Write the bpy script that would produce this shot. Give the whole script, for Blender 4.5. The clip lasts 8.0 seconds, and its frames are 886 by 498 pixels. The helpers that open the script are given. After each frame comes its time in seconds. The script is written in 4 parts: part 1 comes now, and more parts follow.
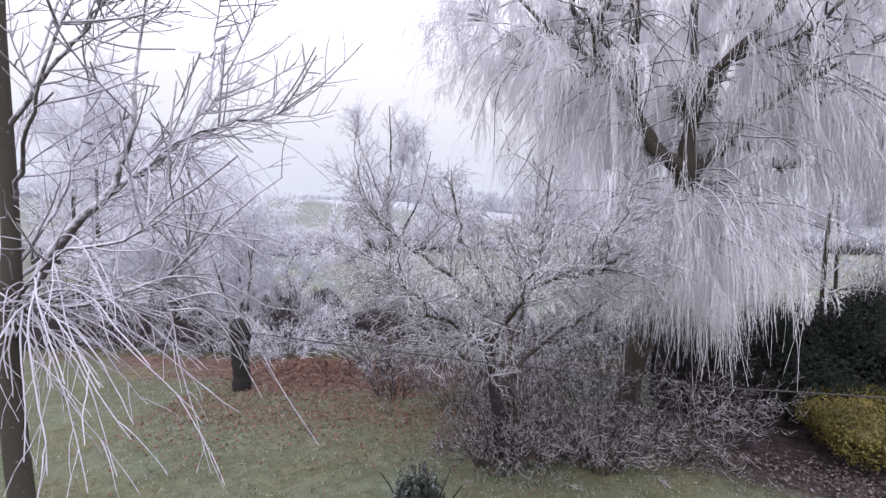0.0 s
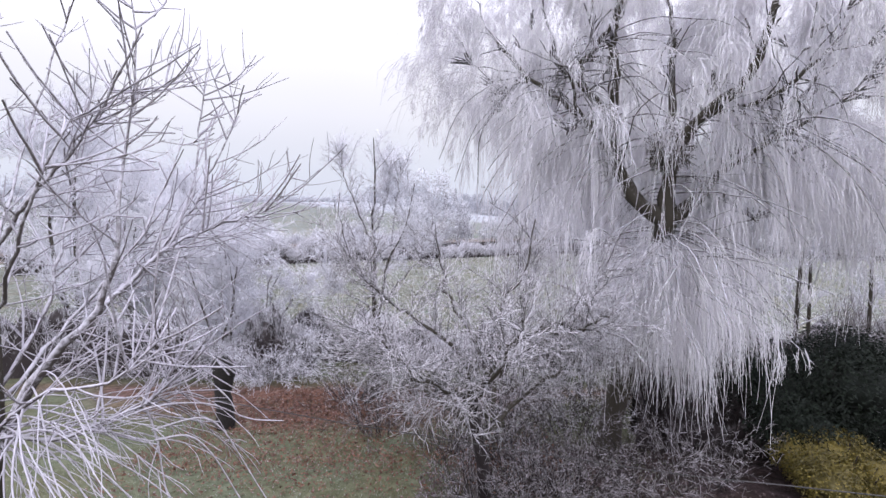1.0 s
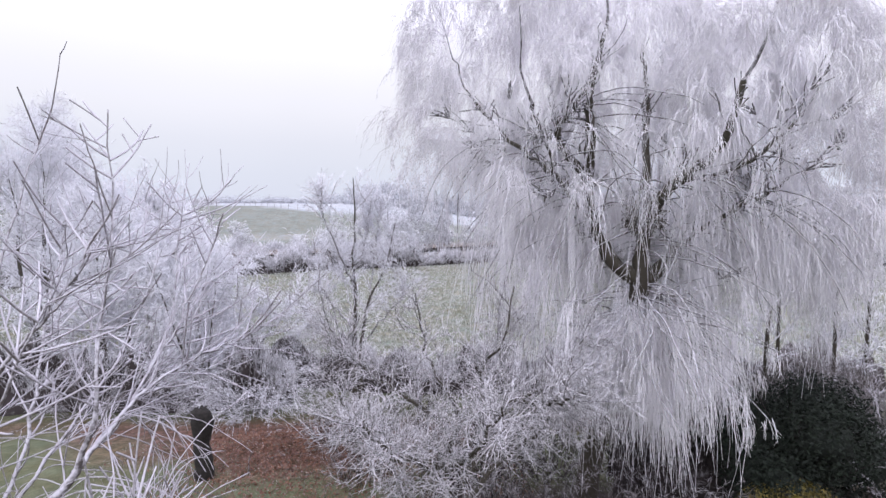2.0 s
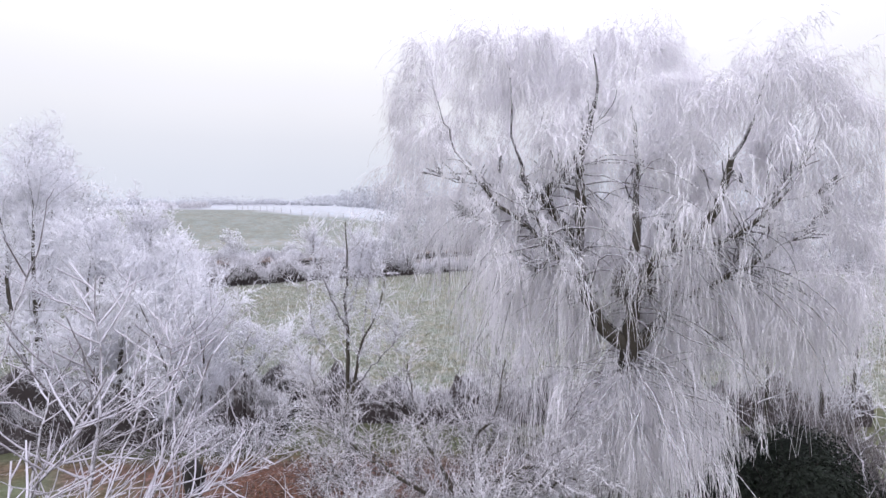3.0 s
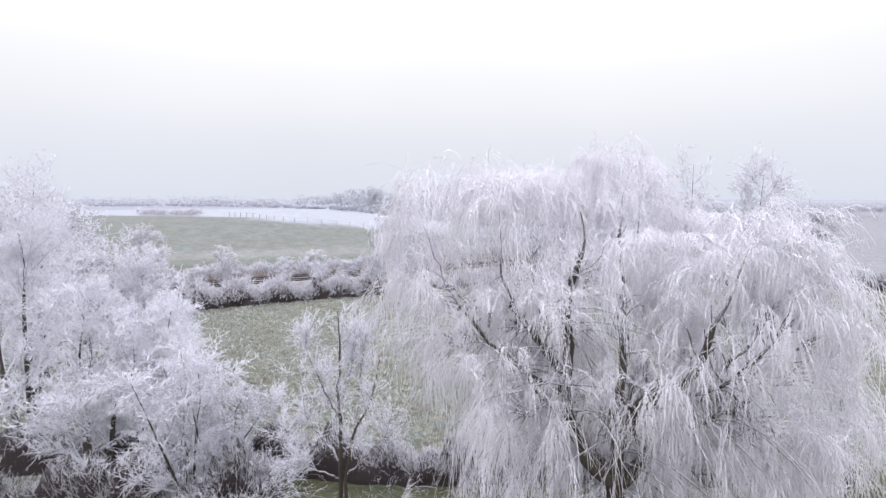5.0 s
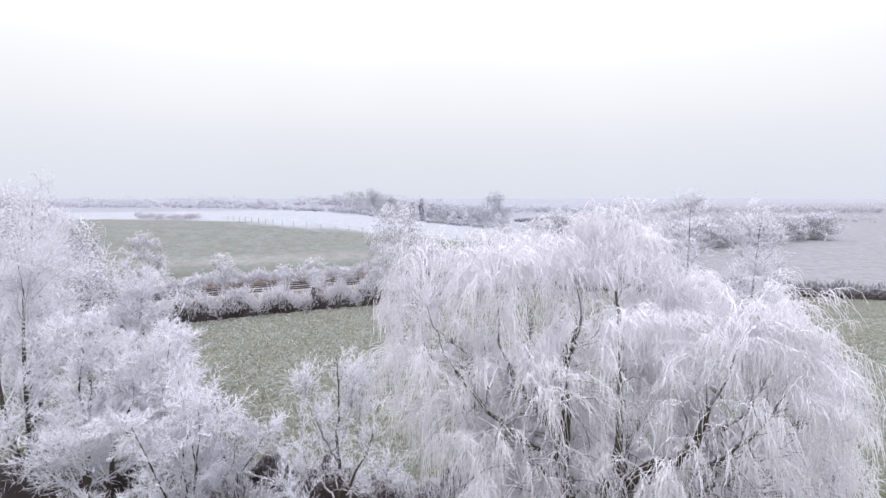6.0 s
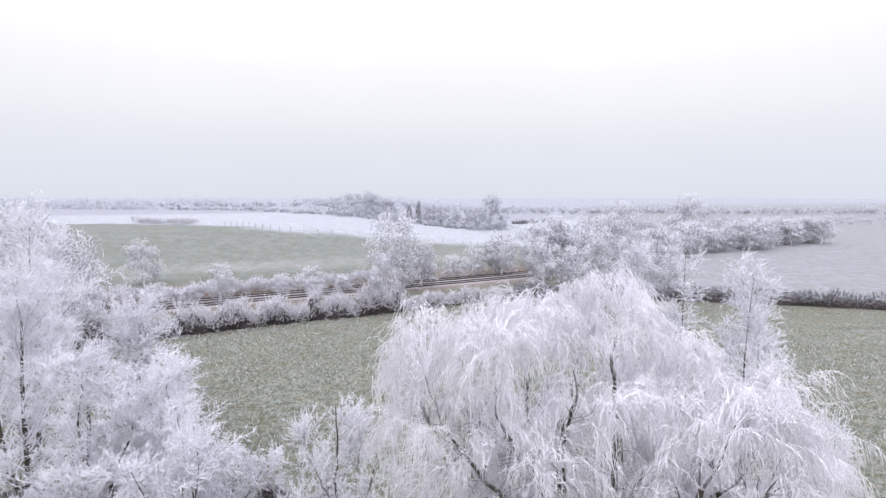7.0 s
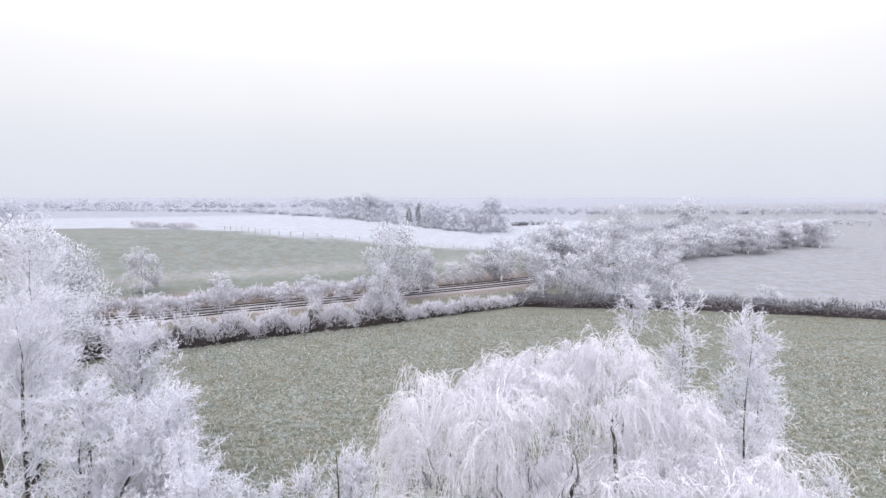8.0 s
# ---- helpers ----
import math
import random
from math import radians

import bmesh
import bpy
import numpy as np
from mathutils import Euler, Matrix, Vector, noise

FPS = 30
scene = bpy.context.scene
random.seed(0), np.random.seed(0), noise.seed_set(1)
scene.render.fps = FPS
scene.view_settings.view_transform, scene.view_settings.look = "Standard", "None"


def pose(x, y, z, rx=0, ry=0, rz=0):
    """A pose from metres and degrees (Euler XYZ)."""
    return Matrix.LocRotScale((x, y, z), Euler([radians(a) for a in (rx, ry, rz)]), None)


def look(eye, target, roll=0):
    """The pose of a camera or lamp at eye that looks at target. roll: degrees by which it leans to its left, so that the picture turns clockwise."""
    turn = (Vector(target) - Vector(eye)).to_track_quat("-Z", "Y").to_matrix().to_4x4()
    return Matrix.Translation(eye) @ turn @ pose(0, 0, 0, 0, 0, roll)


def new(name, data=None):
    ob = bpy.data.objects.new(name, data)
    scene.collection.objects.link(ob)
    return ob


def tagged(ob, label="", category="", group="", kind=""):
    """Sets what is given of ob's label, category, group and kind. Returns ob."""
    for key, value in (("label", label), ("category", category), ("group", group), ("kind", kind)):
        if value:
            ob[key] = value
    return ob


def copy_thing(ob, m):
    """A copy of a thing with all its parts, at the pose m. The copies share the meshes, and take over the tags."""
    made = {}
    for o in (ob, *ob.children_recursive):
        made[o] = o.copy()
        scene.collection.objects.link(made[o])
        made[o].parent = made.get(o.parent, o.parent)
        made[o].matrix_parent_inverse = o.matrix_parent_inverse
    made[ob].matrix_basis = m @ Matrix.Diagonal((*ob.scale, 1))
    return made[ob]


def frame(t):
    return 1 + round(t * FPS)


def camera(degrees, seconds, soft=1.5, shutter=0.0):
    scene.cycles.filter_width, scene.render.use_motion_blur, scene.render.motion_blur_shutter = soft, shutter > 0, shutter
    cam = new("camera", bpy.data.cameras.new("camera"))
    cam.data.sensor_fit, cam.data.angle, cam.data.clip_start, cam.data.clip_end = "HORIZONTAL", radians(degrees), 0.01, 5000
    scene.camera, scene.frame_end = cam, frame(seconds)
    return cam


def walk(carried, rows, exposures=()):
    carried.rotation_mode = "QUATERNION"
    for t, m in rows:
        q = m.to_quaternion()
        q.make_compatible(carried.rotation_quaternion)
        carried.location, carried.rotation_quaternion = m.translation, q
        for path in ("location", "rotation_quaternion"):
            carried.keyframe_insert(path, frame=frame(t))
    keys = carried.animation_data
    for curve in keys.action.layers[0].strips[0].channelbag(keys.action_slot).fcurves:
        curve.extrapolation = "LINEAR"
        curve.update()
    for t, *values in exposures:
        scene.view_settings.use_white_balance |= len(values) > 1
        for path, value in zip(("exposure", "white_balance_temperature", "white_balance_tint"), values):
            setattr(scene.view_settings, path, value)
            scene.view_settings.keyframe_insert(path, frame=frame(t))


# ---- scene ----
cam = camera(84.0, 8.0, soft=1.4, shutter=0.15)
PATH = [
    (0, pose(-0.069, -0.169, 6.501, 84.56, -0.16, 2.91)),
    (0.5, pose(-0.055, -0.170, 6.874, 84.58, -0.15, 2.53)),
    (1, pose(-0.059, -0.168, 7.318, 84.56, -0.13, 1.13)),
    (1.5, pose(-0.059, -0.163, 7.831, 84.49, -0.08, -0.27)),
    (3, pose(-0.008, -0.048, 9.541, 84.31, 0.10, -1.88)),
    (3.5, pose(0.014, -0.015, 10.141, 84.25, 0.15, -2.11)),
    (4, pose(0.016, 0.008, 10.760, 84.17, 0.13, -2.37)),
    (4.5, pose(0.025, 0.024, 11.392, 84.11, 0.07, -2.53)),
    (5, pose(0.044, 0.043, 12.030, 84.03, 0.02, -2.64)),
    (6.5, pose(0.062, 0.119, 13.950, 83.91, -0.01, -2.89)),
    (7, pose(0.052, 0.126, 14.640, 83.87, -0.01, -3.07)),
    (7.5, pose(0.036, 0.179, 15.332, 83.83, 0.01, -3.11)),
    (8, pose(0.027, 0.254, 16.000, 83.77, 0.03, -3.13)),
]
walk(cam, PATH, ((0.0, 0.0, 6280, 14.6), (1.5, -0.04, 6300, 14.2), (3.5, -0.05, 6400, 11.8), (5.0, -0.04, 6460, 10.4), (8.0, -0.04, 6490, 10.0)))
SKY, SUN = 1.0, 0.8

# ---- world and sun ----
world = bpy.data.worlds.new("winter_sky")
scene.world = world
world.use_nodes = True
wn, wl = world.node_tree.nodes, world.node_tree.links
wn.clear()
sky = wn.new("ShaderNodeTexSky")
sky.sky_type = 'NISHITA'
sky.sun_disc = False
sky.sun_elevation = radians(58)
sky.sun_rotation = radians(202)
sky_gain = wn.new("ShaderNodeVectorMath")
sky_gain.operation = 'SCALE'
sky_gain.inputs["Scale"].default_value = 0.05
wl.new(sky.outputs["Color"], sky_gain.inputs[0])
wco = wn.new("ShaderNodeTexCoord")
wsep = wn.new("ShaderNodeSeparateXYZ")
wl.new(wco.outputs["Generated"], wsep.inputs[0])
cloud = wn.new("ShaderNodeValToRGB")          # low cloud: grey and bluish at the horizon, white above
cloud.color_ramp.elements[0].position = 0.0
cloud.color_ramp.elements[0].color = (0.77, 0.81, 0.91, 1)
cloud.color_ramp.elements[1].position = 1.0
cloud.color_ramp.elements[1].color = (1.9, 1.91, 2.2, 1)
for at, col in ((0.05, (0.80, 0.835, 0.92, 1)), (0.11, (0.86, 0.88, 0.945, 1)), (0.165, (0.95, 0.955, 1.0, 1)), (0.21, (1.0, 1.0, 1.05, 1)), (0.28, (1.10, 1.10, 1.18, 1)), (0.38, (1.85, 1.85, 2.08, 1)), (0.52, (2.25, 2.25, 2.58, 1))):
    cloud.color_ramp.elements.new(at).color = col
wl.new(wsep.outputs["Z"], cloud.inputs[0])
veil = wn.new("ShaderNodeTexNoise")
veil.inputs["Scale"].default_value = 2.2
veil.inputs["Detail"].default_value = 3.0
wl.new(wco.outputs["Generated"], veil.inputs["Vector"])
veil_map = wn.new("ShaderNodeMapRange")
veil_map.inputs["To Min"].default_value = 0.96
veil_map.inputs["To Max"].default_value = 1.05
wl.new(veil.outputs["Fac"], veil_map.inputs["Value"])
cloud_gain = wn.new("ShaderNodeVectorMath")
cloud_gain.operation = 'SCALE'
wl.new(cloud.outputs["Color"], cloud_gain.inputs[0])
wl.new(veil_map.outputs["Result"], cloud_gain.inputs["Scale"])
wmix = wn.new("ShaderNodeMix")
wmix.data_type = 'RGBA'
wmix.inputs["Factor"].default_value = 0.96     # thick overcast lets little blue through
wl.new(sky_gain.outputs[0], wmix.inputs["A"])
wl.new(cloud_gain.outputs[0], wmix.inputs["B"])
wbg = wn.new("ShaderNodeBackground")
wbg.inputs["Strength"].default_value = SKY
wl.new(wmix.outputs["Result"], wbg.inputs["Color"])
wout = wn.new("ShaderNodeOutputWorld")
wl.new(wbg.outputs[0], wout.inputs["Surface"])

sun = new("sun", bpy.data.lights.new("sun", 'SUN'))
sun.data.energy = SUN
sun.data.angle = radians(25)
sun.data.color = (1.0, 0.97, 0.94)
sun.matrix_world = look((0, 0, 0), (0.2, 0.5, -0.85))

# ---- materials ----
def shader(name):
    m = bpy.data.materials.new(name)
    m.use_nodes = True
    nt = m.node_tree
    return m, nt.nodes, nt.links, nt.nodes["Principled BSDF"]


def noise_node(nodes, links, scale, detail=3.0, rough=0.6, coords="Object"):
    co = nodes.new("ShaderNodeTexCoord")
    n = nodes.new("ShaderNodeTexNoise")
    n.inputs["Scale"].default_value = scale
    n.inputs["Detail"].default_value = detail
    n.inputs["Roughness"].default_value = rough
    links.new(co.outputs[coords], n.inputs["Vector"])
    return n


def ramp(nodes, links, src, stops):
    r = nodes.new("ShaderNodeValToRGB")
    e = r.color_ramp.elements
    e[0].position, e[0].color = stops[0][0], (*stops[0][1], 1)
    e[1].position, e[1].color = stops[-1][0], (*stops[-1][1], 1)
    for at, col in stops[1:-1]:
        e.new(at).color = (*col, 1)
    links.new(src, r.inputs[0])
    return r


def mix_colour(nodes, links, fac, a, b, blend='MIX'):
    m = nodes.new("ShaderNodeMix")
    m.data_type = 'RGBA'
    m.blend_type = blend
    for slot, v in (("Factor", fac), ("A", a), ("B", b)):
        if isinstance(v, (int, float)):
            m.inputs[slot].default_value = v
        elif isinstance(v, tuple):
            m.inputs[slot].default_value = (*v, 1)
        else:
            links.new(v, m.inputs[slot])
    return m.outputs["Result"]


def bump(nodes, links, bsdf, height, strength, distance):
    b = nodes.new("ShaderNodeBump")
    b.inputs["Strength"].default_value = strength
    b.inputs["Distance"].default_value = distance
    links.new(height, b.inputs["Height"])
    links.new(b.outputs["Normal"], bsdf.inputs["Normal"])


def frosted(name, bark, frost, cover, scale=14.0, spread=0.12, rough=0.75, tops=0.16, vary=1.0):
    """Bark under hoar frost: cover 0 is bare, 1 is white all over; the tops carry more."""
    m, n, l, bsdf = shader(name)
    geo = n.new("ShaderNodeNewGeometry")
    sep = n.new("ShaderNodeSeparateXYZ")
    l.new(geo.outputs["Normal"], sep.inputs[0])
    grain = noise_node(n, l, scale, 4.0, 0.7)
    top = n.new("ShaderNodeMath")
    top.operation = 'MULTIPLY_ADD'
    l.new(sep.outputs["Z"], top.inputs[0])
    top.inputs[1].default_value = tops
    l.new(grain.outputs["Fac"], top.inputs[2])
    fac = n.new("ShaderNodeMapRange")
    edge = 1.0 - cover
    fac.inputs["From Min"].default_value = edge - spread
    fac.inputs["From Max"].default_value = edge + spread
    l.new(top.outputs[0], fac.inputs["Value"])
    isl = ramp(n, l, geo.outputs["Random Per Island"], ((0.0, tuple(c * (1 - 0.14 * vary) for c in frost)), (0.5, frost), (1.0, tuple(min(0.97, c * (1 + 0.06 * vary)) for c in frost))))
    dark = ramp(n, l, geo.outputs["Random Per Island"], ((0.0, tuple(c * (1 - 0.4 * vary) for c in bark)), (1.0, tuple(c * (1 + 0.5 * vary) for c in bark))))
    tint = mix_colour(n, l, fac.outputs["Result"], dark.outputs["Color"], isl.outputs["Color"])
    l.new(tint, bsdf.inputs["Base Color"])
    bsdf.inputs["Roughness"].default_value = rough
    bsdf.inputs["Specular IOR Level"].default_value = 0.25
    fine = noise_node(n, l, scale * 6, 2.0)
    bump(n, l, bsdf, fine.outputs["Fac"], 0.5, 0.01)
    return m


def leafy(name, lo, hi, frost=0.0, rough=0.45):
    m, n, l, bsdf = shader(name)
    geo = n.new("ShaderNodeNewGeometry")
    col = ramp(n, l, geo.outputs["Random Per Island"], ((0.0, lo), (1.0, hi)))
    patch = noise_node(n, l, 3.0, 3.0)
    out = mix_colour(n, l, patch.outputs["Fac"], col.outputs["Color"], tuple(0.6 * c for c in lo))
    if frost:
        sep = n.new("ShaderNodeSeparateXYZ")
        l.new(geo.outputs["Normal"], sep.inputs[0])
        fine = noise_node(n, l, 25.0, 3.0)
        f = n.new("ShaderNodeMapRange")
        f.inputs["From Min"].default_value = 0.62 - 0.2 * frost
        f.inputs["From Max"].default_value = 0.85 - 0.2 * frost
        l.new(fine.outputs["Fac"], f.inputs["Value"])
        out = mix_colour(n, l, f.outputs["Result"], out, (0.7, 0.7, 0.74))
    l.new(out, bsdf.inputs["Base Color"])
    bsdf.inputs["Roughness"].default_value = rough
    return m


M_STRAND = frosted("frosted_willow_twig", (0.22, 0.19, 0.16), (0.93, 0.905, 0.955), 0.92, 9.0, 0.2)
M_TWIG = frosted("frosted_twig", (0.18, 0.16, 0.15), (0.82, 0.815, 0.865), 0.92, 10.0, 0.2)
M_TWIG_BARE = frosted("thinly_frosted_twig", (0.13, 0.115, 0.105), (0.70, 0.68, 0.72), 0.52, 14.0, 0.16)
M_BRANCH = frosted("dark_branch_with_frost", (0.06, 0.052, 0.046), (0.66, 0.65, 0.69), 0.45, 22.0, 0.16)
M_HOAR = frosted("white_hoar_branch", (0.10, 0.09, 0.085), (0.82, 0.815, 0.86), 0.66, 16.0, 0.2, tops=0.2)
M_CRUST = frosted("branch_crusted_on_top", (0.085, 0.072, 0.068), (0.62, 0.60, 0.65), 0.48, 22.0, 0.16, tops=0.34)
M_LIMB = frosted("dark_willow_bark", (0.055, 0.048, 0.037), (0.5, 0.49, 0.5), 0.25, 26.0, 0.12, tops=0.13)
M_WHIP = frosted("white_frosted_shoot", (0.15, 0.13, 0.13), (0.56, 0.535, 0.59), 0.57, 30.0, 0.2, tops=0.36)
# frost colour plus painted light: whiter on upward faces, darker beneath
M_FAR = frosted("far_frosted_twig_shaded", (0.26, 0.255, 0.28), (0.73, 0.73, 0.77), 0.62, 1.2, 0.35, tops=0.34, vary=0.4)
# distance haze put into the colour: flat grey-lilac over the frost
M_HAZE = frosted("distant_twig_hazed", (0.43, 0.44, 0.48), (0.53, 0.54, 0.585), 0.7, 0.4, 0.35, vary=0.2)
M_FARDARK = frosted("far_dark_twig", (0.09, 0.085, 0.09), (0.45, 0.46, 0.5), 0.40, 1.2, 0.25)
M_HEDGE = frosted("frosted_hedge_twig", (0.10, 0.09, 0.085), (0.76, 0.75, 0.79), 0.64, 3.0, 0.2)
M_GHEDGE = frosted("garden_hedge_twig", (0.07, 0.058, 0.052), (0.70, 0.69, 0.72), 0.58, 5.0, 0.2)
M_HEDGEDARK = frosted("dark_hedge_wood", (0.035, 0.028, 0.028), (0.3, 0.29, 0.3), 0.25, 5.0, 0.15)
M_BRAMBLE = frosted("frosted_bramble", (0.075, 0.058, 0.05), (0.50, 0.475, 0.50), 0.45, 8.0, 0.2)
M_EVERGREEN = leafy("dark_evergreen_leaf", (0.004, 0.0075, 0.004), (0.014, 0.027, 0.012), 0.0, 0.9)
M_GOLD = leafy("golden_shrub_leaf", (0.075, 0.062, 0.010), (0.32, 0.245, 0.04), 0.0, 0.6)
M_HOLLY = leafy("small_evergreen_leaf", (0.010, 0.019, 0.011), (0.032, 0.05, 0.028), 0.2, 0.5)
M_LEAF = leafy("fallen_leaf", (0.10, 0.035, 0.022), (0.34, 0.17, 0.10), 0.2, 0.7)
M_LEAFPALE = leafy("fallen_leaf_pale", (0.08, 0.05, 0.045), (0.23, 0.175, 0.155), 0.25, 0.7)
M_GRASS = leafy("frosted_grass", (0.13, 0.15, 0.07), (0.36, 0.38, 0.27), 0.6, 0.8)
M_TUFT = leafy("frosted_field_tuft", (0.26, 0.28, 0.18), (0.62, 0.62, 0.58), 0.9, 0.8)


def plain(name, lo, hi, scale, rough, metal=0.0, relief=0.3, deep=0.02):
    m, n, l, bsdf = shader(name)
    a = noise_node(n, l, scale, 5.0, 0.65)
    col = ramp(n, l, a.outputs["Fac"], ((0.3, lo), (0.7, hi)))
    l.new(col.outputs["Color"], bsdf.inputs["Base Color"])
    bsdf.inputs["Roughness"].default_value = rough
    bsdf.inputs["Metallic"].default_value = metal
    bump(n, l, bsdf, a.outputs["Fac"], relief, deep)
    return m


M_BALLAST = plain("ballast", (0.22, 0.20, 0.195), (0.46, 0.435, 0.435), 9.0, 0.9)
M_SLEEPER = plain("frosted_sleeper", (0.22, 0.20, 0.19), (0.5, 0.48, 0.48), 4.0, 0.9)
M_RAIL = plain("rusty_rail", (0.022, 0.018, 0.016), (0.06, 0.05, 0.045), 3.0, 0.55, 0.3)
M_STUMP = plain("old_dark_wood", (0.008, 0.007, 0.006), (0.03, 0.025, 0.022), 14.0, 0.9, 0.0, 0.8, 0.04)
M_WIRE = plain("dark_line", (0.03, 0.028, 0.028), (0.08, 0.075, 0.075), 20.0, 0.6)
M_POST = plain("weathered_post", (0.24, 0.23, 0.22), (0.45, 0.44, 0.44), 5.0, 0.9)
M_NEST = plain("nest_sticks", (0.05, 0.04, 0.03), (0.16, 0.14, 0.12), 30.0, 0.9)

# ---- geometry helpers ----
class Geo:
    """Vertices and four-sided faces, gathered in batches."""
    def __init__(self):
        self.v, self.f, self.t, self.n = [], [], [], 0

    def add(self, v, f):
        v = np.asarray(v, float).reshape(-1, 3)
        self.v.append(v)
        self.f.append(np.asarray(f, int).reshape(-1, 4) + self.n)
        self.n += len(v)
        return self

    def add_triangles(self, v, t):
        v = np.asarray(v, float).reshape(-1, 3)
        self.v.append(v)
        self.t.append(np.asarray(t, int).reshape(-1, 3) + self.n)
        self.n += len(v)
        return self

    def mesh(self, name, smooth=True):
        v = np.concatenate(self.v)
        f = np.concatenate(self.f) if self.f else np.zeros((0, 4), int)
        t = np.concatenate(self.t) if self.t else np.zeros((0, 3), int)
        me = bpy.data.meshes.new(name)
        me.vertices.add(len(v))
        me.vertices.foreach_set("co", v.ravel().astype(np.float32))
        me.loops.add(f.size + t.size)
        me.loops.foreach_set("vertex_index", np.concatenate([f.ravel(), t.ravel()]).astype(np.int32))
        me.polygons.add(len(f) + len(t))
        me.polygons.foreach_set("loop_start", np.concatenate([np.arange(0, f.size, 4), f.size + np.arange(0, t.size, 3)]).astype(np.int32))
        me.polygons.foreach_set("use_smooth", np.full(len(f) + len(t), smooth))
        me.update(calc_edges=True)
        return me


def part(name, geo, material, parent=None, label="", smooth=True):
    """Links a Geo as one mesh object under a thing or a part."""
    me = geo.mesh(name, smooth)
    me.materials.append(material)
    ob = new(name, me)
    if parent:
        ob.parent = parent
    if label:
        ob["label"] = label
    return ob


def thing(name, place, label, category, group="", kind=""):
    return tagged(place_at(new(name), place), label, category, group, kind)


def place_at(ob, place):
    ob.location = place
    return ob


def unit(d):
    return d / np.maximum(np.linalg.norm(d, axis=-1, keepdims=True), 1e-9)


def tubes(geo, P, R, sides=3):
    """Round tubes along M lines of n points; R is the radius at each point."""
    P = np.asarray(P, float)
    M, n = P.shape[:2]
    R = np.broadcast_to(np.asarray(R, float), (M, n))
    T = unit(np.gradient(P, axis=1))
    chord = np.abs(P[:, -1] - P[:, 0])
    ref = np.eye(3)[np.argmin(chord, axis=1)][:, None, :]
    U = unit(np.cross(T, ref))
    W = np.cross(T, U)
    a = np.arange(sides) * 2 * np.pi / sides
    ring = P[:, :, None] + R[:, :, None, None] * (np.cos(a)[:, None] * U[:, :, None] + np.sin(a)[:, None] * W[:, :, None])
    k = (np.arange(M)[:, None, None] * n + np.arange(n - 1)[None, :, None]) * sides
    i, j = np.arange(sides), (np.arange(sides) + 1) % sides
    f = np.stack([k + i, k + j, k + sides + j, k + sides + i], -1)
    return geo.add(ring, f)


def spikes(geo, s, d, length, r):
    """Short pointed twigs: three-sided needles from s along d."""
    s, d = np.asarray(s, float), unit(np.asarray(d, float))
    m = len(s)
    u = unit(np.cross(d, np.eye(3)[np.argmin(np.abs(d), axis=1)]))
    w = np.cross(d, u)
    r = np.broadcast_to(r, m)[:, None]
    v = np.stack([s + u * r, s + (-0.5 * u + 0.866 * w) * r, s + (-0.5 * u - 0.866 * w) * r, s + d * np.broadcast_to(length, m)[:, None]], 1)
    k = np.arange(m)[:, None, None] * 4
    return geo.add_triangles(v, k + np.array([[(0, 1, 3), (1, 2, 3), (2, 0, 3)]]))


def grow(rng, s, d, length, n, jitter, pull=(0, 0, 0)):
    """M lines of n steps that start at s along d, wander by jitter and lean by pull a step."""
    s, d = np.array(s, float), unit(np.array(d, float))
    length = np.broadcast_to(length, len(s))
    out = [s]
    for _ in range(n):
        d = unit(d + rng.normal(0, jitter, d.shape) + np.asarray(pull))
        s = s + d * (length / n)[:, None]
        out.append(s)
    return np.stack(out, 1)


def shoots(rng, P, count, lo, hi, angle, wobble=0.3):
    """Starts and directions of count side shoots on the lines P, between the shares lo and hi of their length."""
    M, n = P.shape[:2]
    i = rng.integers(0, M, count)
    t = rng.uniform(lo, hi, count) * (n - 1)
    k = np.minimum(t.astype(int), n - 2)
    fr = (t - k)[:, None]
    a, b = P[i, k], P[i, k + 1]
    T = unit(b - a)
    side = unit(np.cross(T, rng.normal(0, 1, T.shape)))
    ang = angle * (1 + rng.uniform(-wobble, wobble, count))[:, None]
    return a * (1 - fr) + b * fr, np.cos(ang) * T + np.sin(ang) * side, i


def taper(r0, r1, n):
    return np.linspace(0, 1, n)[None, :] * (np.asarray(r1) - np.asarray(r0)).reshape(-1, 1) + np.asarray(r0).reshape(-1, 1)


def curve_points(points, n):
    """n points on a smooth line through the given ones."""
    p = np.asarray(points, float)
    p = np.vstack([2 * p[0] - p[1], p, 2 * p[-1] - p[-2]])
    out = []
    for u in np.linspace(0, len(p) - 3 - 1e-6, n):
        k = int(u)
        t = u - k
        a, b, c, d = p[k:k + 4]
        out.append(0.5 * (2 * b + (c - a) * t + (2 * a - 5 * b + 4 * c - d) * t * t + (3 * b - a - 3 * c + d) * t ** 3))
    return np.array(out)


def limb_geo(points, r0, r1, n=14, sides=9, rough=0.08, seed=1, bend=1.0, crook=0.0):
    rng = np.random.default_rng(seed)
    P = curve_points(points, n)
    if crook:
        P[1:-1] += rng.normal(0, crook, (n - 2, 3))
    R = (r1 + (r0 - r1) * (1 - np.linspace(0, 1, n)) ** bend) * (1 + rng.uniform(-rough, rough, n))
    return tubes(Geo(), P[None], R[None], sides), P


